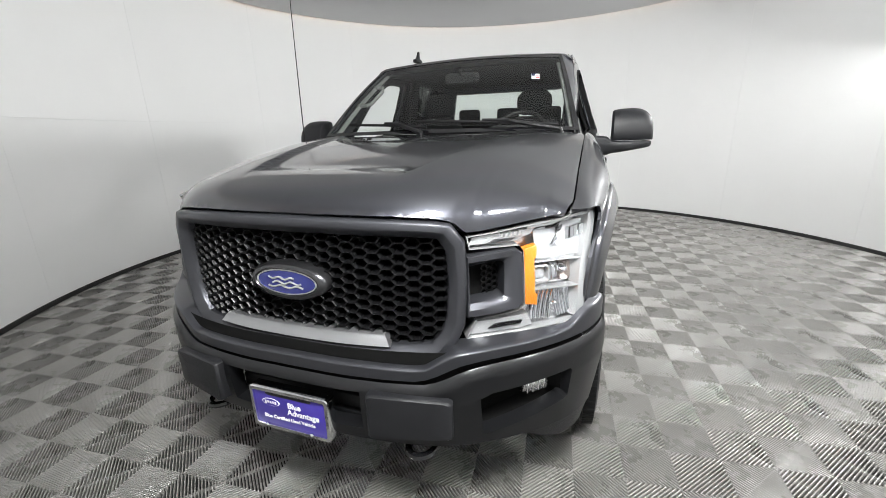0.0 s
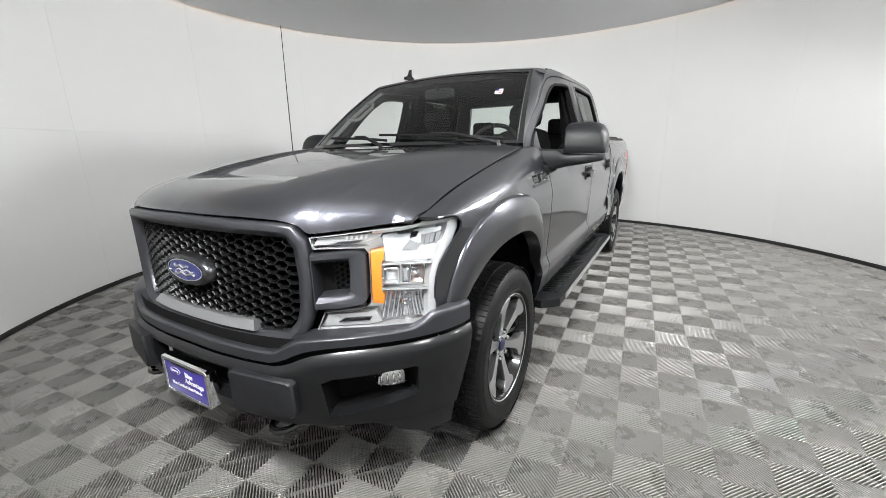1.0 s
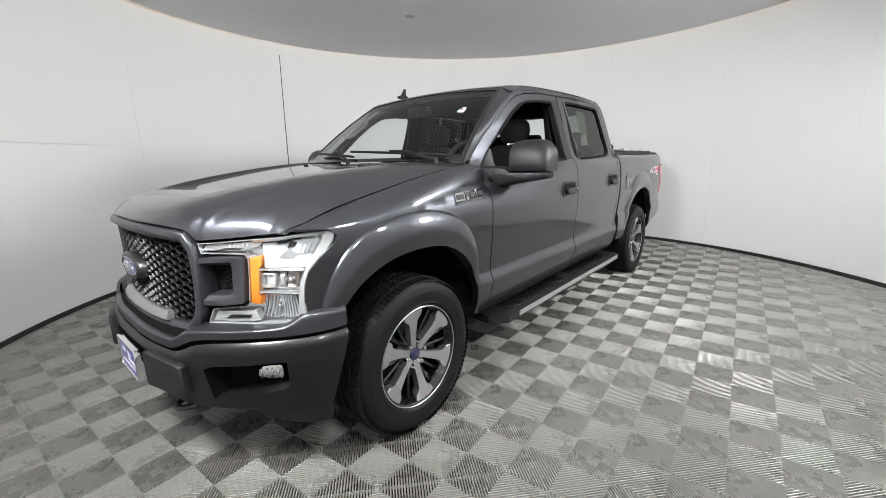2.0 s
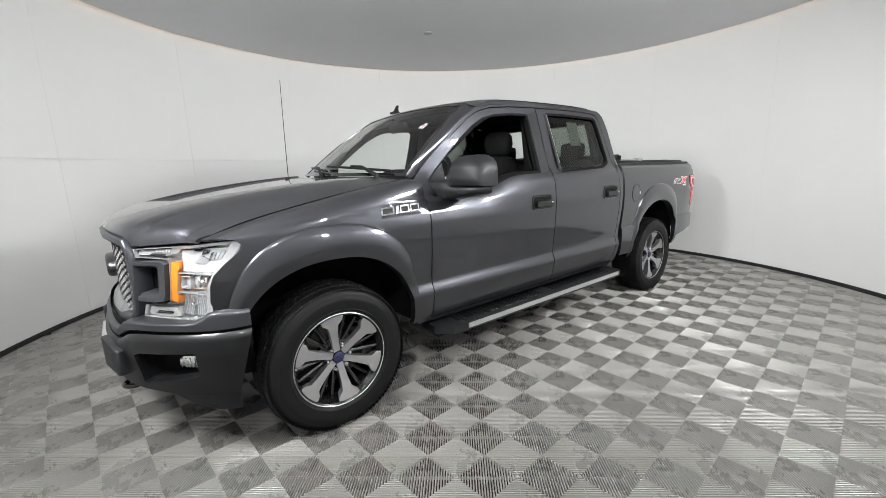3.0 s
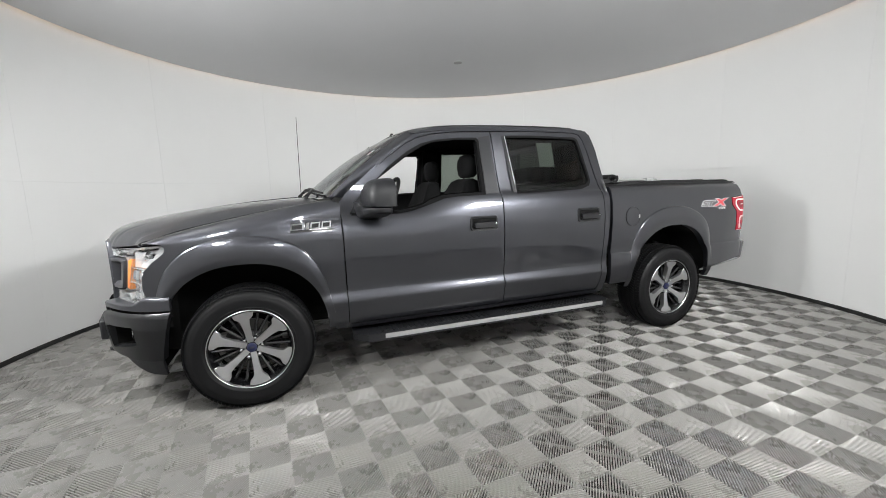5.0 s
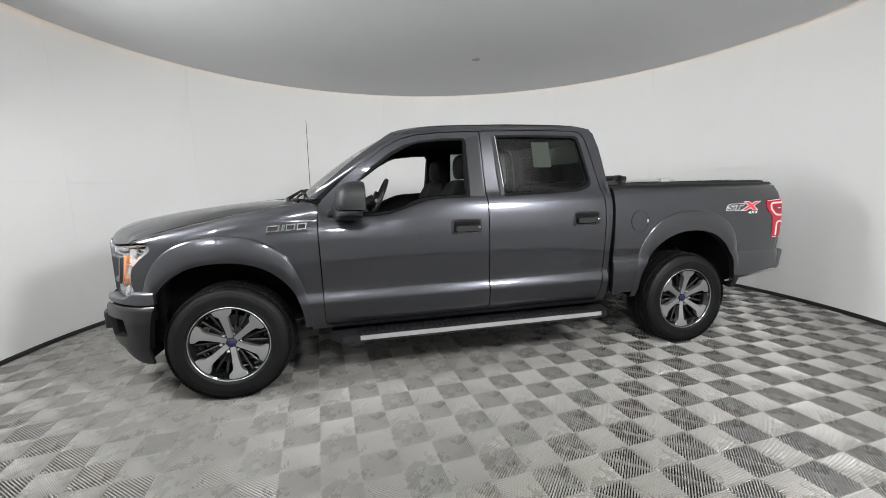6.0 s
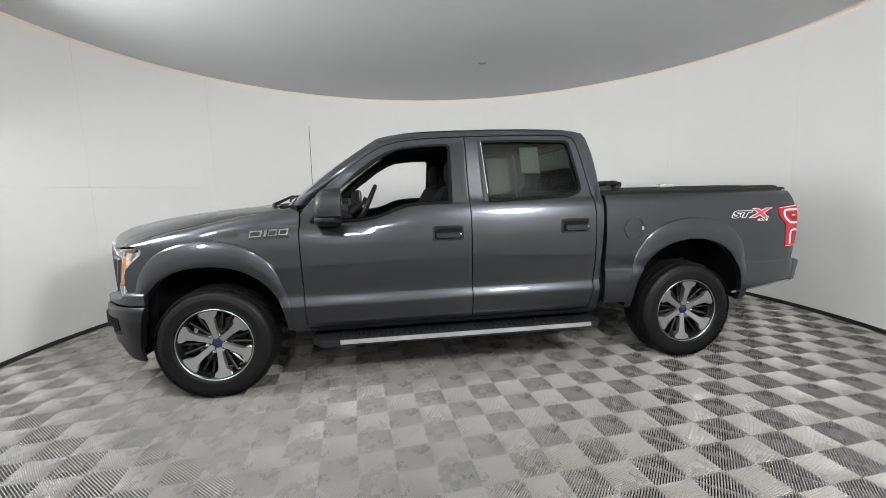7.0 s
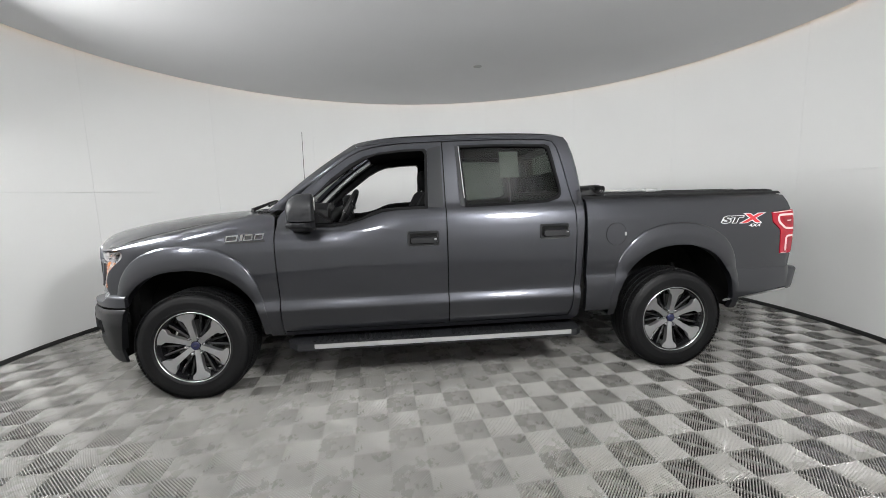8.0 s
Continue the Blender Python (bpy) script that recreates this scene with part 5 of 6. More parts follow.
    part("antenna_foot", loft([[(-0.905 + q * math.cos(2 * math.pi * k / 16), -1.415 + q * 1.3 * math.sin(2 * math.pi * k / 16), z) for k in range(16)] for q, z in ((0.020, 1.235), (0.019, 1.275), (0.013, 1.290), (0.006, 1.300))], True, True), BLACK, mast)
    # sticker, mirror and wipers
    st = sheet("flag_sticker", [(0.695, 0.575), (0.765, 0.575), (0.765, 0.655), (0.695, 0.655)], lambda u, v: tuple(Vector(screen_pt(u, v)) + Vector((0, 0.004, -0.004))), WHITEINK, truck, (), (0.1, 0.1), 0.001, False, "small white flag sticker")
    sheet("flag_canton", [(0.700, 0.615), (0.728, 0.615), (0.728, 0.650), (0.700, 0.650)], lambda u, v: tuple(Vector(screen_pt(u, v)) + Vector((0, 0.002, -0.001))), BLUEBADGE, st, (), (0.1, 0.1), 0.001)
    for k in range(2):
        sheet("flag_stripe", [(0.732, 0.583 + k * 0.024), (0.760, 0.583 + k * 0.024), (0.760, 0.593 + k * 0.024), (0.732, 0.593 + k * 0.024)], lambda u, v: tuple(Vector(screen_pt(u, v)) + Vector((0, 0.002, -0.001))), REDINK, st, (), (0.1, 0.1), 0.001)
    rvp = Vector(screen_pt(0.0, 0.72)) + Vector((0, 0.10, -0.035))
    rv = part("rear_view_mirror", loft([[(rvp.x + x * k, rvp.y + y, rvp.z + z * k) for x, z in rounded(0.25, 0.075, 0.03)] for k, y in ((0.86, -0.03), (1.0, -0.012), (1.0, 0.006))], True, True), BLACK, truck, "rear-view mirror")
    part("mirror_stem", tube([rvp + Vector((0, -0.02, 0.02)), rvp + Vector((0, -0.06, 0.06))], 0.012, 8), BLACK, rv)
    wiper(0.72, -0.12, 1)
    wiper(-0.03, -0.63, -1)


def wiper(x0, x1, s):
    """A parked wiper lying along the foot of the glass."""
    xb = 0.826
    blade = []
    for k in range(13):
        x = x0 + (x1 - x0) * k / 12
        v = 0.028 + 0.058 * (k / 12) ** 0.8
        p = Vector(screen_pt(x / xb, v)) + Vector((0, -0.014, 0.016))
        blade.append(p)
    w = part("wiper", tube(blade, 0.009, 6), BLACK, truck, "black windscreen wiper")
    root = Vector((x0 + 0.02 * s, -1.45 + 0.05 * x0 * x0, 1.338))
    part("wiper_arm", tube([root, root + Vector((0, 0.0, 0.022)), blade[4] + Vector((0, -0.006, 0.012)), blade[6] + Vector((0, -0.003, 0.012))], [0.016, 0.014, 0.010, 0.007], 8), BLACK, w)


cab_back = pchip([0.40, 0.80, 1.25, 1.46, 1.70, 1.83, 1.90], [1.040, 1.058, 1.074, 1.070, 1.039, 1.003, 0.955])
rear_y = pchip([0.40, 0.80, 1.25, 1.46, 1.70, 1.83, 1.90], [1.075, 1.09, 1.107, 1.104, 1.073, 1.037, 0.99])


# ---- bed, tailgate, cover ----
def bed_box():
    part("bed_floor", box((0, 1.92, 0.80), (1.02, 1.62, 0.04), 0.004), UNDER, truck)
    part("bed_front_wall", box((0, 1.125, 1.08), (1.76, 0.05, 0.58), 0.006), PAINT, truck)
    tg = part("tailgate", loft([[(x, 2.765 + dy, 1.075 + z) for x, z in rounded(1.62 * k, 0.60 * k, 0.03)] for k, dy in ((1, 0.0), (1, 0.055), (0.98, 0.065), (0.9, 0.062))], True, True), PAINT, truck, "grey metallic tailgate")
    part("tailgate_handle", box((0, 2.828, 1.22), (0.24, 0.02, 0.08), 0.01), BLACK, tg)
    for s in (1, -1):
        part("bed_rail_cap", loft([[(s * (x - (taper(y) if y > 2.5 else 0)), y, z) for x, z in ((0.925, 1.372), (0.900, 1.392), (0.80, 1.394), (0.79, 1.370))] for y in (1.085, 1.6, 2.2, 2.6, 2.70, 2.755)], True, True), BLACK, truck, "black plastic cap on the bed rail")
        part("bed_inner_wall", box((s * 0.80, 1.92, 1.22), (0.02, 1.62, 0.28), 0.0), UNDER, truck)
    # rear corner panels
    for s in (1, -1):
        rows = []
        for z in (0.62, 0.8, 1.0, 1.2, 1.30, 1.36):
            y0 = 2.83 if z < 1.2 else 2.83 - (z - 1.2) * 0.45
            x = bed_prof(z) - taper(y0)
            rows.append([(s * (bed_skin(y0 - 0.035, z)[0] - 0.004), y0 - 0.035, z), (s * x, y0, z), (s * (x - 0.02), y0 + 0.006, z), (s * 0.80, y0 + 0.008, z), (s * 0.80, y0 - 0.05, z)])
        part("bed_corner", loft(rows, False, False), PAINT, truck, smooth=50)
    # bumper at the rear
    rb = part("rear_bumper", loft([[(x * k, 2.80 + dy - 0.10 * max(0, abs(x) - 0.8), z) for x in (-0.90, -0.88, -0.8, -0.4, 0.0, 0.4, 0.8, 0.88, 0.90)] for dy, z, k in ((0.03, 0.760, 1.0), (0.09, 0.775, 1.0), (0.140, 0.765, 1.0), (0.152, 0.72, 0.995), (0.140, 0.62, 0.985), (0.12, 0.575, 0.975), (0.02, 0.585, 0.97))], False, False), PAINT, truck, "dark grey rear bumper")
    for s in (1, -1):
        rows = []
        for x, k in ((0.80, 1.0), (0.90, 1.0), (0.932, 0.98), (0.948, 0.90), (0.953, 0.72)):
            rows.append([(s * (x - 0.22 * max(0.0, y - 2.80) ** 1.2), 2.862 + (y - 2.862) * k, 0.675 + (z - 0.675) * k) for y, z in ((2.826, 0.762), (2.842, 0.776), (2.925, 0.772), (2.938, 0.762), (2.936, 0.742), (2.900, 0.610), (2.882, 0.585), (2.800, 0.574), (2.792, 0.590))])
        part("bumper_end", loft(rows, True, True), PAINT, rb, smooth=50)
    part("hitch_rail", tube([(-0.85, 2.36, 0.525), (-0.85, 2.82, 0.60)], 0.012, 6), UNDER, truck)
    part("hitch_rail", tube([(0.93, 2.30, 0.512), (0.95, 2.82, 0.592)], 0.009, 6), SILVER, truck)


def cover():
    """Soft roll-up cover, drawn over the rear of the bed, its front part rolled by the cab."""
    cv = tagged(new("bed_cover", None), "black soft roll-up cover partly rolled over the cargo bed", "bed cover")
    cv.location = (TRUCK_X, 0, 0)
    part("cover_sheet", loft([[(x, y, z) for y, z in ((1.30, 1.398), (1.32, 1.412), (2.0, 1.414), (2.70, 1.410), (2.755, 1.402), (2.755, 1.390), (1.30, 1.392))] for x in (-0.83, -0.82, 0.82, 0.83)], True, True), VINYL, cv)
    for k, y in enumerate((1.72, 2.08, 2.42)):
        part("cover_bow", box((0, y, 1.4155), (1.60, 0.03, 0.005), 0.002), VINYL, cv)
    roll = []
    for k in range(60):
        a = k / 59 * 2 * math.pi * 3.1
        r = 0.010 + 0.0019 * a
        roll.append((1.245 + 1.5 * r * math.cos(a), 1.442 + r * math.sin(a)))
    bm = loft([[(x, y, z) for y, z in roll] + [(x, 1.245 + (y - 1.245) * 0.88, 1.442 + (z - 1.442) * 0.88) for y, z in reversed(roll)] for x in (-0.82, 0.82)], True, True)
    part("rolled_front", bm, VINYL, cv, "rolled black vinyl")
    part("front_flap", loft([[(x, y, z) for y, z in ((1.10, 1.40), (1.13, 1.432), (1.20, 1.44), (1.24, 1.40))] for x in (-0.82, 0.82)], True, True), VINYL, cv)
    for s in (1, -1):
        part("cover_rail", tube([(s * 0.80, 1.28, 1.428), (s * 0.80, 1.80, 1.424)], 0.010, 8), SILVER, cv)
        part("rail_clamp", box((s * 0.80, 1.70, 1.428), (0.05, 0.09, 0.030), 0.006), SILVER, cv)


# ---- wheels ----
def tyre_mesh():
    w = 0.137
    prof = [(-w + 0.012, 0.258), (-w + 0.002, 0.268), (-w - 0.006, 0.300), (-w - 0.008, 0.335), (-w, 0.368), (-w + 0.014, 0.386), (-w + 0.026, 0.3935), (-0.06, 0.3975), (0.0, 0.3985), (0.06, 0.3975), (w - 0.026, 0.3935), (w - 0.014, 0.386), (w, 0.368), (w + 0.005, 0.352), (w + 0.006, 0.346), (w + 0.008, 0.343), (w + 0.008, 0.325), (w + 0.006, 0.300), (w + 0.004, 0.285), (w + 0.006, 0.282), (w + 0.004, 0.278), (w - 0.002, 0.268), (w - 0.012, 0.258)]
    return lathe_x(prof, 96)


def tread_mesh():
    """Tread blocks round the crown, with shoulder blocks that wrap onto the side."""
    bm = bmesh.new()
    R = 0.4065
    rows = [(-0.112, 0.048, 0.0, 96), (-0.056, 0.050, 0.4, 110), (0.0, 0.050, 0.8, 110), (0.056, 0.050, 0.2, 110), (0.112, 0.048, 0.5, 96)]
    for xc, wd, ph, n in rows:
        for k in range(n):
            a0 = 2 * math.pi * (k + ph) / n
            a1 = a0 + 2 * math.pi / n * 0.88
            sk = 0.022 if abs(xc) < 0.1 else 0.0
            vs = []
            for r, inset in ((0.390, 0.0), (R - (0.006 if abs(xc) > 0.1 else 0.0), 0.0018)):
                for x, a, ss in ((xc - wd / 2 + inset, a0, -1), (xc + wd / 2 - inset, a0, 1), (xc + wd / 2 - inset, a1, 1), (xc - wd / 2 + inset, a1, -1)):
                    aa = a + sk * ss + (0.003 if a == a0 else -0.003) * (inset > 0)
                    drop = 0.007 if abs(x) > 0.125 and r > 0.395 else 0.0
                    vs.append(bm.verts.new((x, (r - drop) * math.cos(aa), (r - drop) * math.sin(aa))))
            b, t = vs[:4], vs[4:]
            bm.faces.new(t)
            for i in range(4):
                j = (i + 1) % 4
                bm.faces.new((b[i], b[j], t[j], t[i]))
    return bm


def pol(r, a, x):
    return (x, r * math.cos(a), r * math.sin(a))


def wheel(name):
    """A six-spoke alloy wheel that faces +x, its hub at the origin."""
    w = part(name, lathe_x([(-0.12, 0.245), (-0.11, 0.262), (-0.09, 0.262), (-0.08, 0.240), (0.0, 0.225), (0.08, 0.232), (0.108, 0.246), (0.122, 0.262), (0.131, 0.264), (0.133, 0.259), (0.126, 0.249), (0.105, 0.240), (0.095, 0.235)], 96), POCKET, truck, "twenty-inch alloy wheel with six machined spokes", smooth=30)
    part("tyre", tyre_mesh(), RUBBER, w, "black road tyre")
    part("tread", tread_mesh(), RUBBER, w, smooth=0)
    part("rim_edge", lathe_x([(0.118, 0.2545), (0.126, 0.2620), (0.133, 0.2630), (0.1345, 0.2605), (0.1290, 0.2540), (0.120, 0.2520)], 96), MACHINED, w, "bright machined rim edge")
    for k in range(6):
        a = 2 * math.pi * k / 6 + math.pi / 2
        # face of the spoke: narrow at the hub, wide with clipped corners at the rim
        half = [(0.034, 0.0190), (0.070, 0.0185), (0.120, 0.0205), (0.165, 0.0250), (0.193, 0.0305), (0.2135, 0.0560), (0.2370, 0.0630)]
        dish = lambda r: 0.088 + 0.036 * max(0.0, (r - 0.05) / 0.20)
        ring = half + [(0.2465, 0.044), (0.2525, 0.018), (0.2525, -0.018), (0.2465, -0.044)] + [(r, -q) for r, q in reversed(half)]
        def P(r, q, dx):
            return pol(math.hypot(r, q), a + math.atan2(q, r), dish(r) + dx)
        c = (0.15, 0.0)
        bm = loft([[P(r, q * 0.80, -0.045) for r, q in ring], [P(r, q * 1.0, -0.004) for r, q in ring], [P(r, q, 0.0) for r, q in ring], [P(c[0] + (r - c[0]) * 0.992, q * 0.965, 0.0012) for r, q in ring]], True, True)
        part("spoke", bm, MACHINED, w, smooth=12)
        # dark split spoke behind each opening
        b = a + math.pi / 6
        def Q(r, q, dx):
            return pol(math.hypot(r, q), b + math.atan2(q, r), 0.055 + 0.03 * (r - 0.05) / 0.18 + dx)
        for sgn in (1, -1):
            st = [(0.06, 0.005 * sgn), (0.10, 0.013 * sgn), (0.16, 0.023 * sgn), (0.237, 0.036 * sgn)]
            rows = [[Q(r, q - 0.013, -0.04), Q(r, q + 0.013, -0.04), Q(r, q + 0.009, 0.0), Q(r, q, 0.005), Q(r, q - 0.009, 0.0)] for r, q in st]
            part("dark_spoke", loft(rows, True, True), POCKET, w)
        part("lug_nut", loft([[pol(0.066 + rr * math.cos(t * math.pi / 3) * 1.0, b + rr * math.sin(t * math.pi / 3) / 0.066, x) for t in range(6)] for rr, x in ((0.0125, 0.050), (0.0125, 0.096), (0.009, 0.104), (0.002, 0.106))], True, True), CHROME, w)
    part("hub_disc", lathe_x([(0.02, 0.10), (0.05, 0.10), (0.062, 0.085), (0.064, 0.05), (0.080, 0.046), (0.088, 0.045), (0.088, 0.002)], 48), POCKET, w)
    cap = part("centre_cap", lathe_x([(0.086, 0.030), (0.096, 0.030), (0.099, 0.026), (0.100, 0.002)], 40, True), CAPBLUE, w, "dark blue centre cap")
    part("cap_oval", loft([[(x, 0.015 * math.cos(2 * math.pi * k / 24), 0.006 * math.sin(2 * math.pi * k / 24)) for k in range(24)] for x in (0.0995, 0.1008)], True, True), BEZEL, cap)
    part("brake_disc", lathe_x([(-0.02, 0.165), (0.0, 0.172), (0.012, 0.172), (0.014, 0.10), (0.03, 0.09)], 64, True), DISCGREY, w, "steel brake disc")
    part("brake_caliper", box((0.0, 0.15, 0.03), (0.09, 0.07, 0.16), 0.015), UNDER, w)
    part("valve_stem", tube([pol(0.225, -2.0, 0.10), pol(0.215, -2.0, 0.125)], 0.004, 6), BLACK, w)
    return w


def wheels():
    w = wheel("wheel")
    x = 0.845
    w.matrix_basis = pose(x, FY, HUBZ, 8)
    spots = [pose(x, RY, HUBZ, -5), pose(-x, FY, HUBZ, 12, 0, 180), pose(-x, RY, HUBZ, 31, 0, 180)]
    for m in spots:
        copy_thing(w, m)


# ---- under the body ----
def under():
    part("floor_pan", box((0, -0.1, 0.50), (1.62, 2.35, 0.16), 0.02), UNDER, truck)
    part("engine_bay", box((0, -1.85, 0.86), (1.04, 1.25, 0.55), 0.05), VOID, truck)
    for s in (1, -1):
        part("frame_rail", box((s * 0.45, 0.1, 0.46), (0.09, 5.0, 0.16), 0.01), UNDER, truck)
        for cy, a, b in ((FY, *FRONT_IN), (RY, *REAR_IN)):
            pts = arch(cy, a + 0.03, b + 0.04, count=36)
            part("wheel_well", loft([[(s * x, y, z) for y, z in pts] for x in (0.50, 0.86 if cy < 0 else 0.93)], False, False), VOID, truck)
            part("well_wall", loft([[(s * x, y, z) for y, z in pts] for x in (0.52, 0.54)], True, True), VOID, truck)
        part("splash_liner", box((s * 0.69, -2.350, 0.50), (0.40, 0.016, 0.36), 0.004), VOID, truck)
        part("sill", box((s * 0.84, -0.08, 0.455), (0.16, 2.2, 0.07), 0.02), UNDER, truck)
        part("leaf_spring", tube([(s * 0.55, 1.15, 0.52), (s * 0.55, 1.5, 0.40), (s * 0.55, 1.85, 0.36), (s * 0.55, 2.2, 0.42), (s * 0.55, 2.5, 0.54)], 0.03, 8), UNDER, truck)
        part("shock_absorber", tube([(s * 0.60, 1.98, 0.36), (s * 0.58, 2.08, 0.78)], 0.03, 10), UNDER, truck)
    for y in (FY, RY):
        part("axle", tube([(-0.78, y, HUBZ), (0.78, y, HUBZ)], 0.05, 12), UNDER, truck)
    part("differential", box((0.0, RY, HUBZ), (0.30, 0.26, 0.28), 0.10), UNDER, truck)
    part("spare_wheel", lathe_x([(-0.1, 0.2), (-0.1, 0.33), (0.1, 0.33), (0.1, 0.2)], 32, True), UNDER, truck).matrix_basis = pose(0, 2.40, 0.62, 0, 90, 0)
    part("exhaust_pipe", tube([(-0.55, 0.8, 0.42), (-0.58, 1.6, 0.60), (-0.60, 2.3, 0.50), (-0.70, 2.6, 0.48)], 0.03, 10), UNDER, truck)


# ---- cabin ----
def cushion(name, m, loops, parent, label=""):
    return part(name, loft(loops, True, True), m, parent, label, smooth=60)


def seat(x, y, group):
    st = tagged(new("front_seat", None), "black cloth front seat with a headrest", "seat", group=group)
    st.location = (x + TRUCK_X, y, 0)
    cushion("seat_cushion", FABRIC, [[(a * 0.27 * k, b * 0.27 * k, z + 0.03 * (b < 0)) for a, b in ((1, -1), (1, 0.9), (0.8, 1), (-0.8, 1), (-1, 0.9), (-1, -1), (-0.8, -1.1), (0.8, -1.1))] for k, z in ((0.9, 0.72), (1.0, 0.76), (1.0, 0.86), (0.9, 0.905))], st)
    rows = []
    for z, w, yo, d in ((0.86, 0.25, 0.16, 0.08), (1.0, 0.27, 0.20, 0.10), (1.2, 0.27, 0.26, 0.095), (1.36, 0.255, 0.31, 0.075), (1.45, 0.20, 0.335, 0.055), (1.475, 0.12, 0.34, 0.03)):
        rows.append([(a * w, yo + b * d, z) for a, b in ((1, -0.6), (0.9, -1.15), (0.5, -0.9), (-0.5, -0.9), (-0.9, -1.15), (-1, -0.6), (-0.9, 0.8), (0, 1.0), (0.9, 0.8))])
    cushion("backrest", FABRIC, rows, st)
    cushion("headrest", FABRIC, [[(a * w, 0.36 + b * d, z) for a, b in ((1, 0), (0.85, -0.8), (0, -1), (-0.85, -0.8), (-1, 0), (-0.8, 0.8), (0, 1), (0.8, 0.8))] for z, w, d in ((1.485, 0.10, 0.035), (1.51, 0.135, 0.05), (1.58, 0.15, 0.058), (1.64, 0.14, 0.055), (1.675, 0.105, 0.04), (1.688, 0.06, 0.02))], st)
    for s in (1, -1):
        part("headrest_post", tube([(s * 0.055, 0.345, 1.45), (s * 0.055, 0.355, 1.52)], 0.007, 8), CHROME, st)
    part("seat_base", box((0, 0, 0.66), (0.44, 0.44, 0.14), 0.02), BLACK, st)


def cabin():
    seat(0.42, -0.39, "front seats")
    seat(-0.42, -0.44, "front seats")
    con = tagged(new("centre_console", None), "black centre console between the front seats", "console")
    con.location = (TRUCK_X, -0.40, 0)
    part("console_box", box((0, 0, 0.84), (0.26, 0.55, 0.36), 0.03), BLACK, con)
    bench = tagged(new("rear_bench", None), "black cloth rear bench with three headrests", "seat")
    bench.location = (TRUCK_X, 0.78, 0)
    part("bench_cushion", box((0, -0.05, 0.82), (1.40, 0.50, 0.18), 0.05, 3), FABRIC, bench)
    part("bench_back", box((0, 0.22, 1.13), (1.40, 0.14, 0.60), 0.05, 3, Matrix.Rotation(radians(-6), 4, "X")), FABRIC, bench)
    for x in (-0.45, 0.0, 0.45):
        part("headrest", box((x, 0.25, 1.52), (0.25, 0.10, 0.17), 0.04, 3), FABRIC, bench)
        part("headrest_post", tube([(x, 0.25, 1.40), (x, 0.25, 1.47)], 0.008, 6), CHROME, bench)
    # dashboard
    sec = [(-1.36, 1.20), (-1.30, 1.325), (-1.18, 1.345), (-1.02, 1.335), (-0.92, 1.27), (-0.90, 1.12), (-0.98, 0.92), (-1.20, 0.85)]
    dash = part("dashboard", loft([[(x, y + 0.06 * (abs(x) > 0.7), z - 0.01 * (abs(x) > 0.7)) for y, z in sec] for x in (-0.80, -0.74, -0.2, 0.2, 0.74, 0.80)], True, True), BLACK, truck, "black dashboard", smooth=30)
    part("instrument_hood", loft([[(0.40 + x, y, z) for x, z in ((-0.19, 1.25), (-0.18, 1.35), (-0.10, 1.392), (0.10, 1.392), (0.18, 1.35), (0.19, 1.25))] for y in (-1.10, -0.93, -0.90)], True, True), BLACK, dash)
    part("centre_stack", box((0, -0.915, 1.17), (0.34, 0.06, 0.28), 0.02), GLOSSBLK, dash)
    part("paper_note", box((-0.33, -1.16, 1.352), (0.20, 0.12, 0.003), 0.0), PAPER, dash)
    # steering wheel
    c = Vector((0.42, -0.76, 1.315))
    tilt = Matrix.Rotation(radians(-25), 3, "X")
    ringp = [c + tilt @ Vector((0.188 * math.cos(2 * math.pi * k / 40), 0.0, 0.188 * math.sin(2 * math.pi * k / 40))) for k in range(41)]
    sw = part("steering_wheel", tube(ringp, 0.0165, 10, False), BLACK, truck, "black steering wheel")
    part("airbag_cover", loft([[tuple(c + tilt @ Vector((x * k, dy, z * k))) for x, z in rounded(0.17, 0.14, 0.05)] for k, dy in ((1.0, -0.05), (1.0, 0.0), (0.85, 0.02))], True, True), BLACK, sw)
    for a in (0, 180, 250, 290):
        d = Vector((math.cos(radians(a)), 0, math.sin(radians(a))))
        part("wheel_spoke", tube([c + tilt @ (d * 0.06 + Vector((0, -0.02, 0))), c + tilt @ (d * 0.18)], [0.02, 0.013], 8), BLACK if a in (250, 290) else SILVER, sw)
    part("steering_column", tube([c + tilt @ Vector((0, -0.03, 0)), c + Vector((0, -0.26, -0.10))], 0.05, 12), BLACK, sw)
    # paper behind the far rear side window
    part("window_note", box((0.775, 0.545, 1.655), (0.003, 0.15, 0.21), 0.0, 2, Matrix.Rotation(radians(-16), 4, "Y")), PAPER, truck, "white paper taped inside a rear door window")
    for s in (1, -1):
        rows = [[(s * (side_prof(z) - d), 0.03 + dy, z) for d, dy in ((0.05, -0.07), (0.05, 0.07), (0.10, 0.05), (0.10, -0.05))] for z in (0.6, 1.0, 1.35, 1.6, 1.83)]
        part("pillar_lining", loft(rows, True, True), FABRIC, truck)
        part("belt_strap", tube([(s * 0.72, 0.02, 1.70), (s * 0.76, -0.02, 1.35), (s * 0.78, -0.05, 1.0)], 0.014, 6), FABRIC, truck)


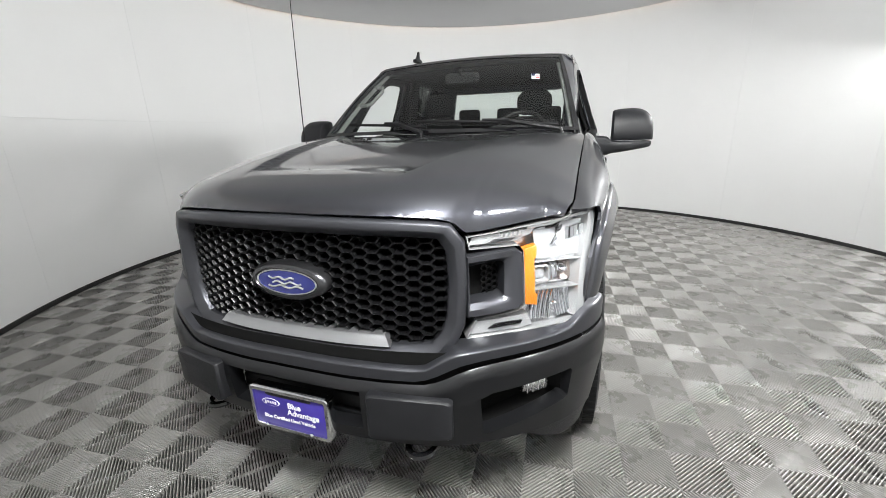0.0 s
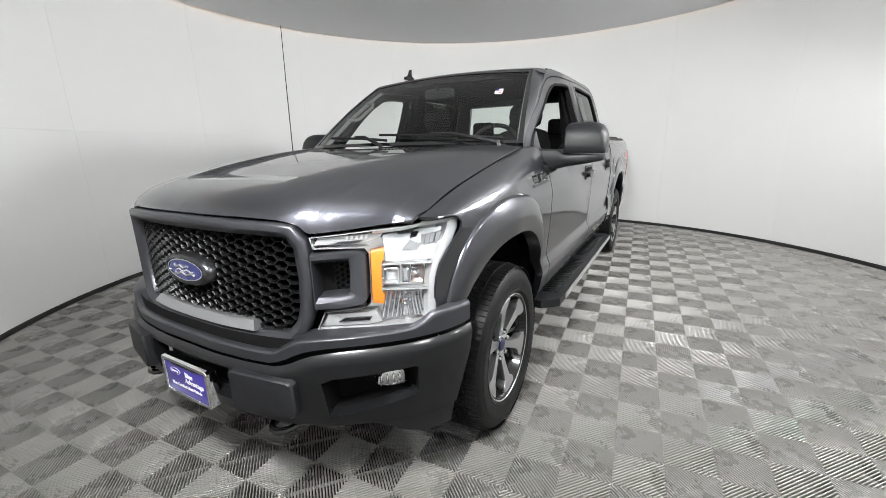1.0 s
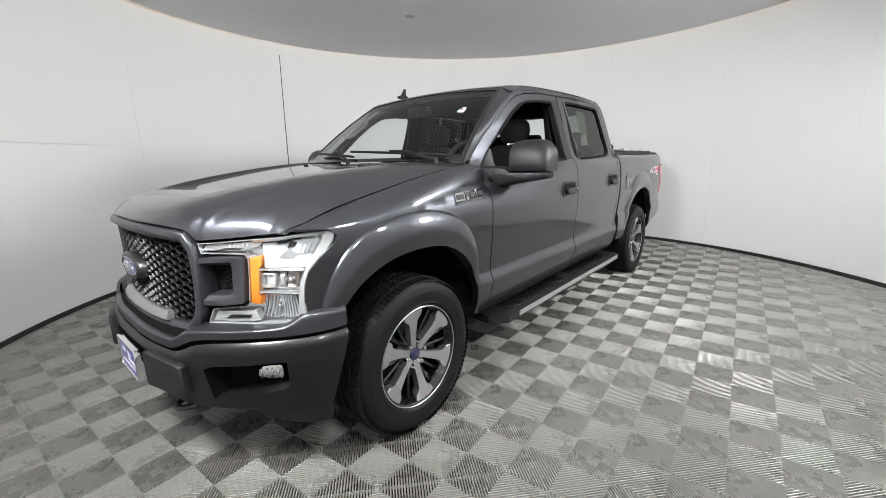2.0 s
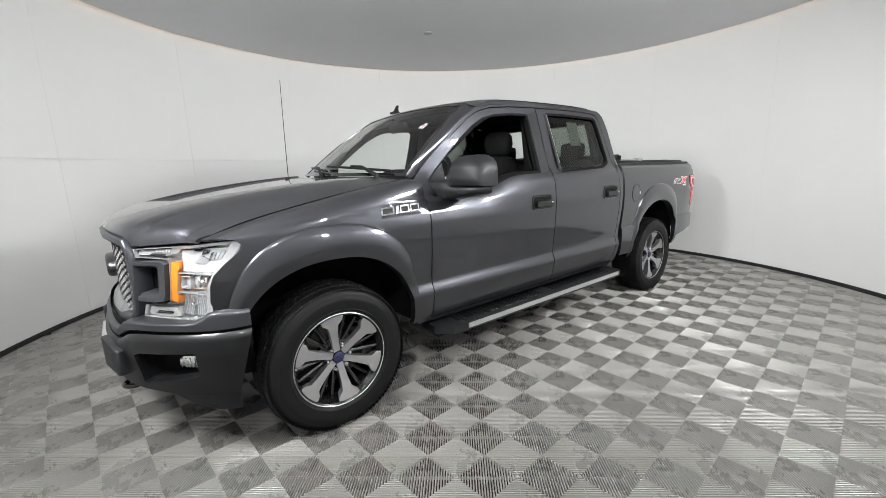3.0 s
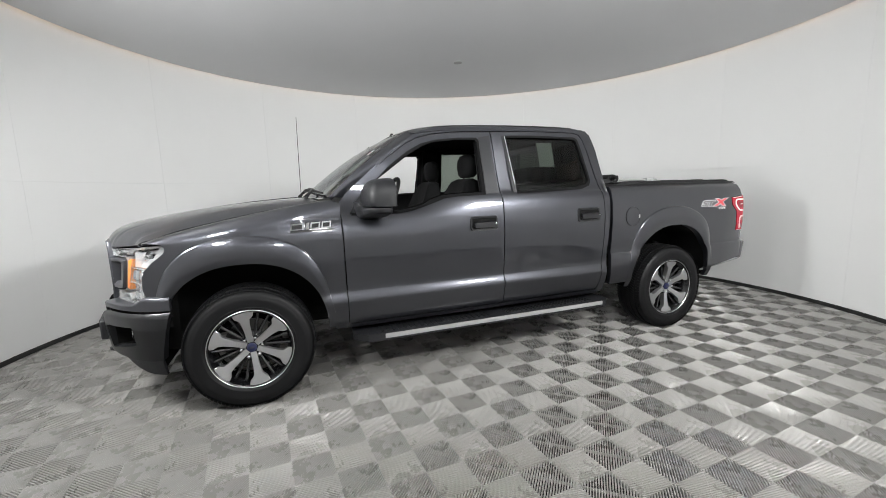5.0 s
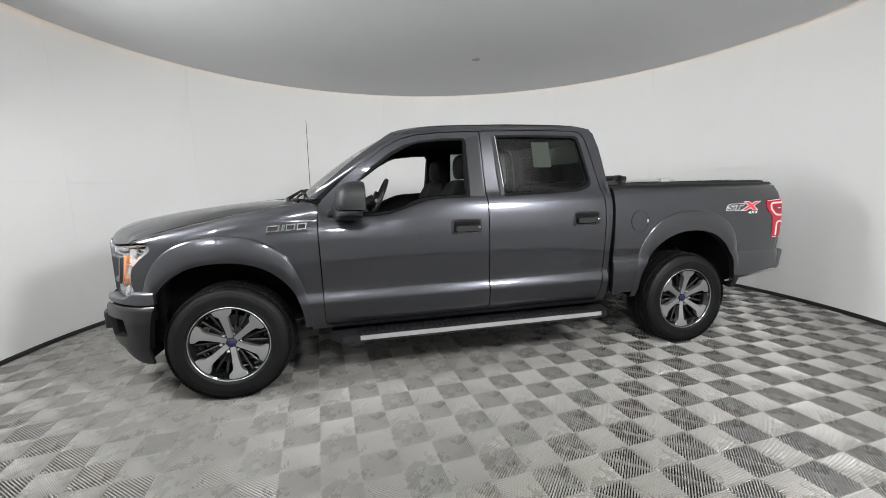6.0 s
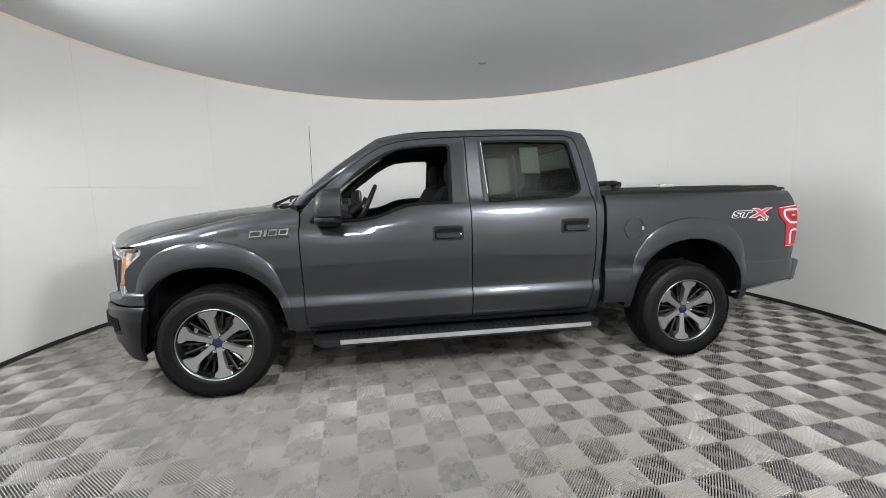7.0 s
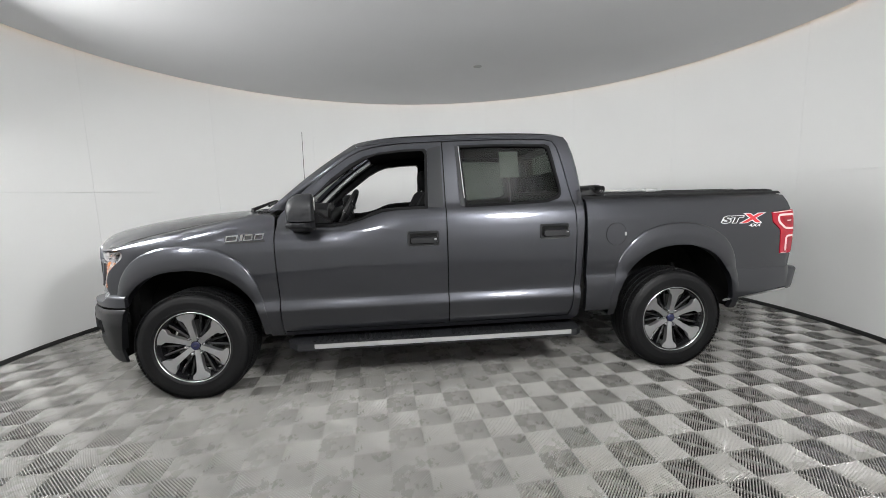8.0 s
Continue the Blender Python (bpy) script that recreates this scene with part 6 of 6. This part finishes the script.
# ---- badges ----
def badges():
    for mirror in (False, True):
        s = -1 if mirror else 1
        m0 = lambda y, z, off, f: Matrix(((0, 0, s, s * (f(y, z)[0] + off)), (s, 0, 0, y), (0, 1, 0, z), (0, 0, 0, 1)))
        # bright bars for the model name on the fender
        bd = part("fender_badge", prism([(-1.548, 1.132), (-1.280, 1.140), (-1.276, 1.150), (-1.545, 1.146)], lambda u, v, d: (s * (skin(u, v)[0] + 0.001 + d), u, v), [0.0, 0.006]), BLACK, truck, "raised chrome badge on the fender")
        for u0, u1 in ((0.0, 0.080), (0.096, 0.114), (0.124, 0.184), (0.195, 0.256)):
            for name, g, top, m in (("badge_shape", 0.0, 0.006, CHROME), ("badge_inset", 0.0085, 0.0075, BLACK)):
                if g and u1 - u0 < 0.02:
                    continue
                v0, v1 = 0.008 + g, 0.050 - g
                q = [(u0 + g, v0), (u1 - g, v0), (u1 - g + 0.15 * (v1 - v0), v1), (u0 + g + 0.15 * (v1 - v0), v1)]
                part(name, prism([(-1.546 + u if not mirror else -1.278 - u, 1.138 + v + 0.045 * u) for u, v in q], lambda u, v, d: (s * (skin(u, v)[0] + 0.002 + d), u, v), [0.0, top]), m, bd)
        wrap = lambda off: (lambda v: Vector((s * (bed_skin(v.y, v.z)[0] + off), v.y, v.z)))
        dc = lettering("side_decal", "ST", 0.070, WHITEINK, truck, m0(2.268, 1.176, 0.0, bed_skin), 0.0, 0.25, 2.1, 0.0065, wrap(0.0010))
        tagged(dc, label="black and red side decal edged in white")
        lettering("decal_letters", "ST", 0.070, DARKINK, dc, m0(2.268, 1.176, 0.0, bed_skin), 0.0, 0.25, 2.1, 0.0028, wrap(0.0022))
        lettering("decal_edge", "X", 0.092, WHITEINK, dc, m0(2.441, 1.182, 0.0, bed_skin), 0.0, 0.2, 2.0, 0.0085, wrap(0.0016))
        lettering("decal_letters", "X", 0.092, REDINK, dc, m0(2.441, 1.182, 0.0, bed_skin), 0.0, 0.2, 2.0, 0.0045, wrap(0.0028))
        lettering("decal_letters", "4X4", 0.034, WHITEINK, dc, m0(2.471, 1.128, 0.0, bed_skin), 0.0, 0.2, 1.7, 0.0006, wrap(0.0016))
        # fuel door outline
        if not mirror:
            rr = [(1.328 + 0.080 * math.cos(2 * math.pi * k / 40), 1.100 + 0.085 * math.sin(2 * math.pi * k / 40)) for k in range(40)]
            fdr = part("fuel_door", loft([[(bed_skin(1.328 + (y - 1.328) * k, 1.1 + (z - 1.1) * k)[0] + o, 1.328 + (y - 1.328) * k, 1.1 + (z - 1.1) * k) for y, z in rr] for k, o in ((1.03, -0.004), (1.0, 0.0), (0.985, 0.0035), (0.6, 0.0035), (0.01, 0.0035))], True, True), PAINT, truck, "round fuel filler door")
            # thin dark ring painted for the shade in the door's gap
            part("fuel_gap_shade", loft([[(bed_skin(1.328 + (y - 1.328) * k, 1.1 + (z - 1.1) * k)[0] + o, 1.328 + (y - 1.328) * k, 1.1 + (z - 1.1) * k) for y, z in rr] for k, o in ((1.0, 0.001), (1.0, 0.0038), (1.012, 0.0038), (1.012, -0.002))], True, False), VOID, fdr)
            part("fuel_latch", box((bed_skin(1.40, 1.1)[0] + 0.003, 1.402, 1.10), (0.006, 0.016, 0.028), 0.003), SILVER, fdr)


room()
side_of_truck(False)
side_of_truck(True)
grille()
headlamp(False)
headlamp(True)
nostril(False)
nostril(True)
bumper()
hood()
cab()
bed_box()
cover()
wheels()
under()
cabin()
badges()


# ---- floor of ribbed plastic tiles ----
TILE_S, TILE_A, TILE_O = 0.2, radians(4.25), (-0.035, -0.1538)
RIB, RIB_W = 23, 0.51
ROUND_BACK = ((-0.5, -0.018), (-0.5, -0.0034), (-0.42, -0.0016), (-0.24, -0.0005), (0.0, 0.0), (0.24, -0.0005), (0.42, -0.0016), (0.5, -0.0034), (0.5, -0.018))


def rib_square(cx, cy, kind):
    """Round-backed ribs of one 0.2 m square, lying along one diagonal, with a cross strut."""
    verts, faces = [], []
    h = TILE_S / 2 - 0.0003
    full = h * math.sqrt(2)
    sq = math.sqrt(0.5)

    def spot(q, r, z, d):
        x, y = (q * sq - r * sq, q * sq + r * sq) if d == 0 else (q * sq + r * sq, -q * sq + r * sq)
        return (cx + x, cy + y, z)

    def rib(c, w, profile, d):
        # the profile runs across the rib; both ends are cut at the edge of the square
        b, n = len(verts), len(profile)
        for end in (-1, 1):
            for f, z in profile:
                q = c + f * w
                verts.append(spot(q, end * max(0.0, full - abs(q)), z, d))
        for k in range(n - 1):
            faces.append((b + k, b + n + k, b + n + k + 1, b + k + 1))
        for e in (0, n):
            faces.append(tuple(b + e + k for k in range(n)))
    pitch = 2 * full / RIB
    for k in range(RIB):
        rib(-full + pitch * (k + 0.5), pitch * RIB_W, ROUND_BACK, kind)
    rib(0.0, 0.0042, ((-0.5, -0.018), (-0.5, -0.0050), (-0.25, -0.0034), (0.25, -0.0034), (0.5, -0.0050), (0.5, -0.018)), 1 - kind)
    return verts, faces


def tile_mesh():
    verts, faces = [], []
    for i in (0, 1):
        for j in (0, 1):
            v, f = rib_square((i - 0.5) * TILE_S, (j - 0.5) * TILE_S, (i + j) % 2)
            b = len(verts)
            verts += v
            faces += [tuple(q + b for q in fc) for fc in f]
    me = bpy.data.meshes.new("floor_tile")
    me.from_pydata(verts, [], faces)
    bm = bmesh.new()
    bm.from_mesh(me)
    bmesh.ops.recalc_face_normals(bm, faces=bm.faces[:])
    bm.to_mesh(me)
    bm.free()
    for p in me.polygons:
        p.use_smooth = True
    me.set_sharp_from_angle(angle=radians(50))
    me.materials.append(TILE)
    return me


def floor():
    base = part("floor", loft([ring_pts(0.02, -0.018), ring_pts(ROOM_R + 0.012, -0.018), ring_pts(ROOM_R + 0.012, -0.06), ring_pts(0.02, -0.06)], True, True), FLOORBASE, None, smooth=0)
    tagged(base, "grey ribbed interlocking plastic tiles on a dark floor", "floor", kind="structure")
    whole = tile_mesh()
    co, si = math.cos(TILE_A), math.sin(TILE_A)
    cells = []
    for i in range(-22, 22):
        for j in range(-22, 22):
            u, v = (2 * i) * TILE_S, (2 * j) * TILE_S
            x, y = TILE_O[0] + co * u - si * v, TILE_O[1] + si * u + co * v
            r = math.hypot(x - CX, y - CY)
            if r < ROOM_R + 0.20:
                cells.append((math.hypot(x - 2.0, y + 1.0), x, y, r))
    cells.sort()
    rest = bmesh.new()
    for n, (_, x, y, r) in enumerate(cells):
        m = pose(x, y, 0, 0, 0, math.degrees(TILE_A))
        me = whole
        if r > ROOM_R - 0.285:
            bm = bmesh.new()
            bm.from_mesh(whole)
            a = math.atan2(y - CY, x - CX) - TILE_A
            dist = ROOM_R + 0.004 - r
            bmesh.ops.bisect_plane(bm, geom=bm.verts[:] + bm.edges[:] + bm.faces[:], plane_co=(math.cos(a) * dist, math.sin(a) * dist, 0), plane_no=(math.cos(a), math.sin(a), 0), clear_outer=True)
            me = bpy.data.meshes.new("floor_tile_cut")
            bm.to_mesh(me)
            bm.free()
            if not me.polygons:
                continue
            me.materials.append(TILE)
        if n < 300:
            ob = new("floor_tile", me)
            ob.parent = base
            ob.matrix_basis = m
        else:
            tmp = me.copy()
            tmp.transform(m)
            rest.from_mesh(tmp)
            bpy.data.meshes.remove(tmp)
    me = bpy.data.meshes.new("floor_tiles_far")
    rest.to_mesh(me)
    rest.free()
    me.materials.append(TILE)
    ob = new("floor_tiles_far", me)
    ob.parent = base
    tagged(ob, kind="stuff")


floor()
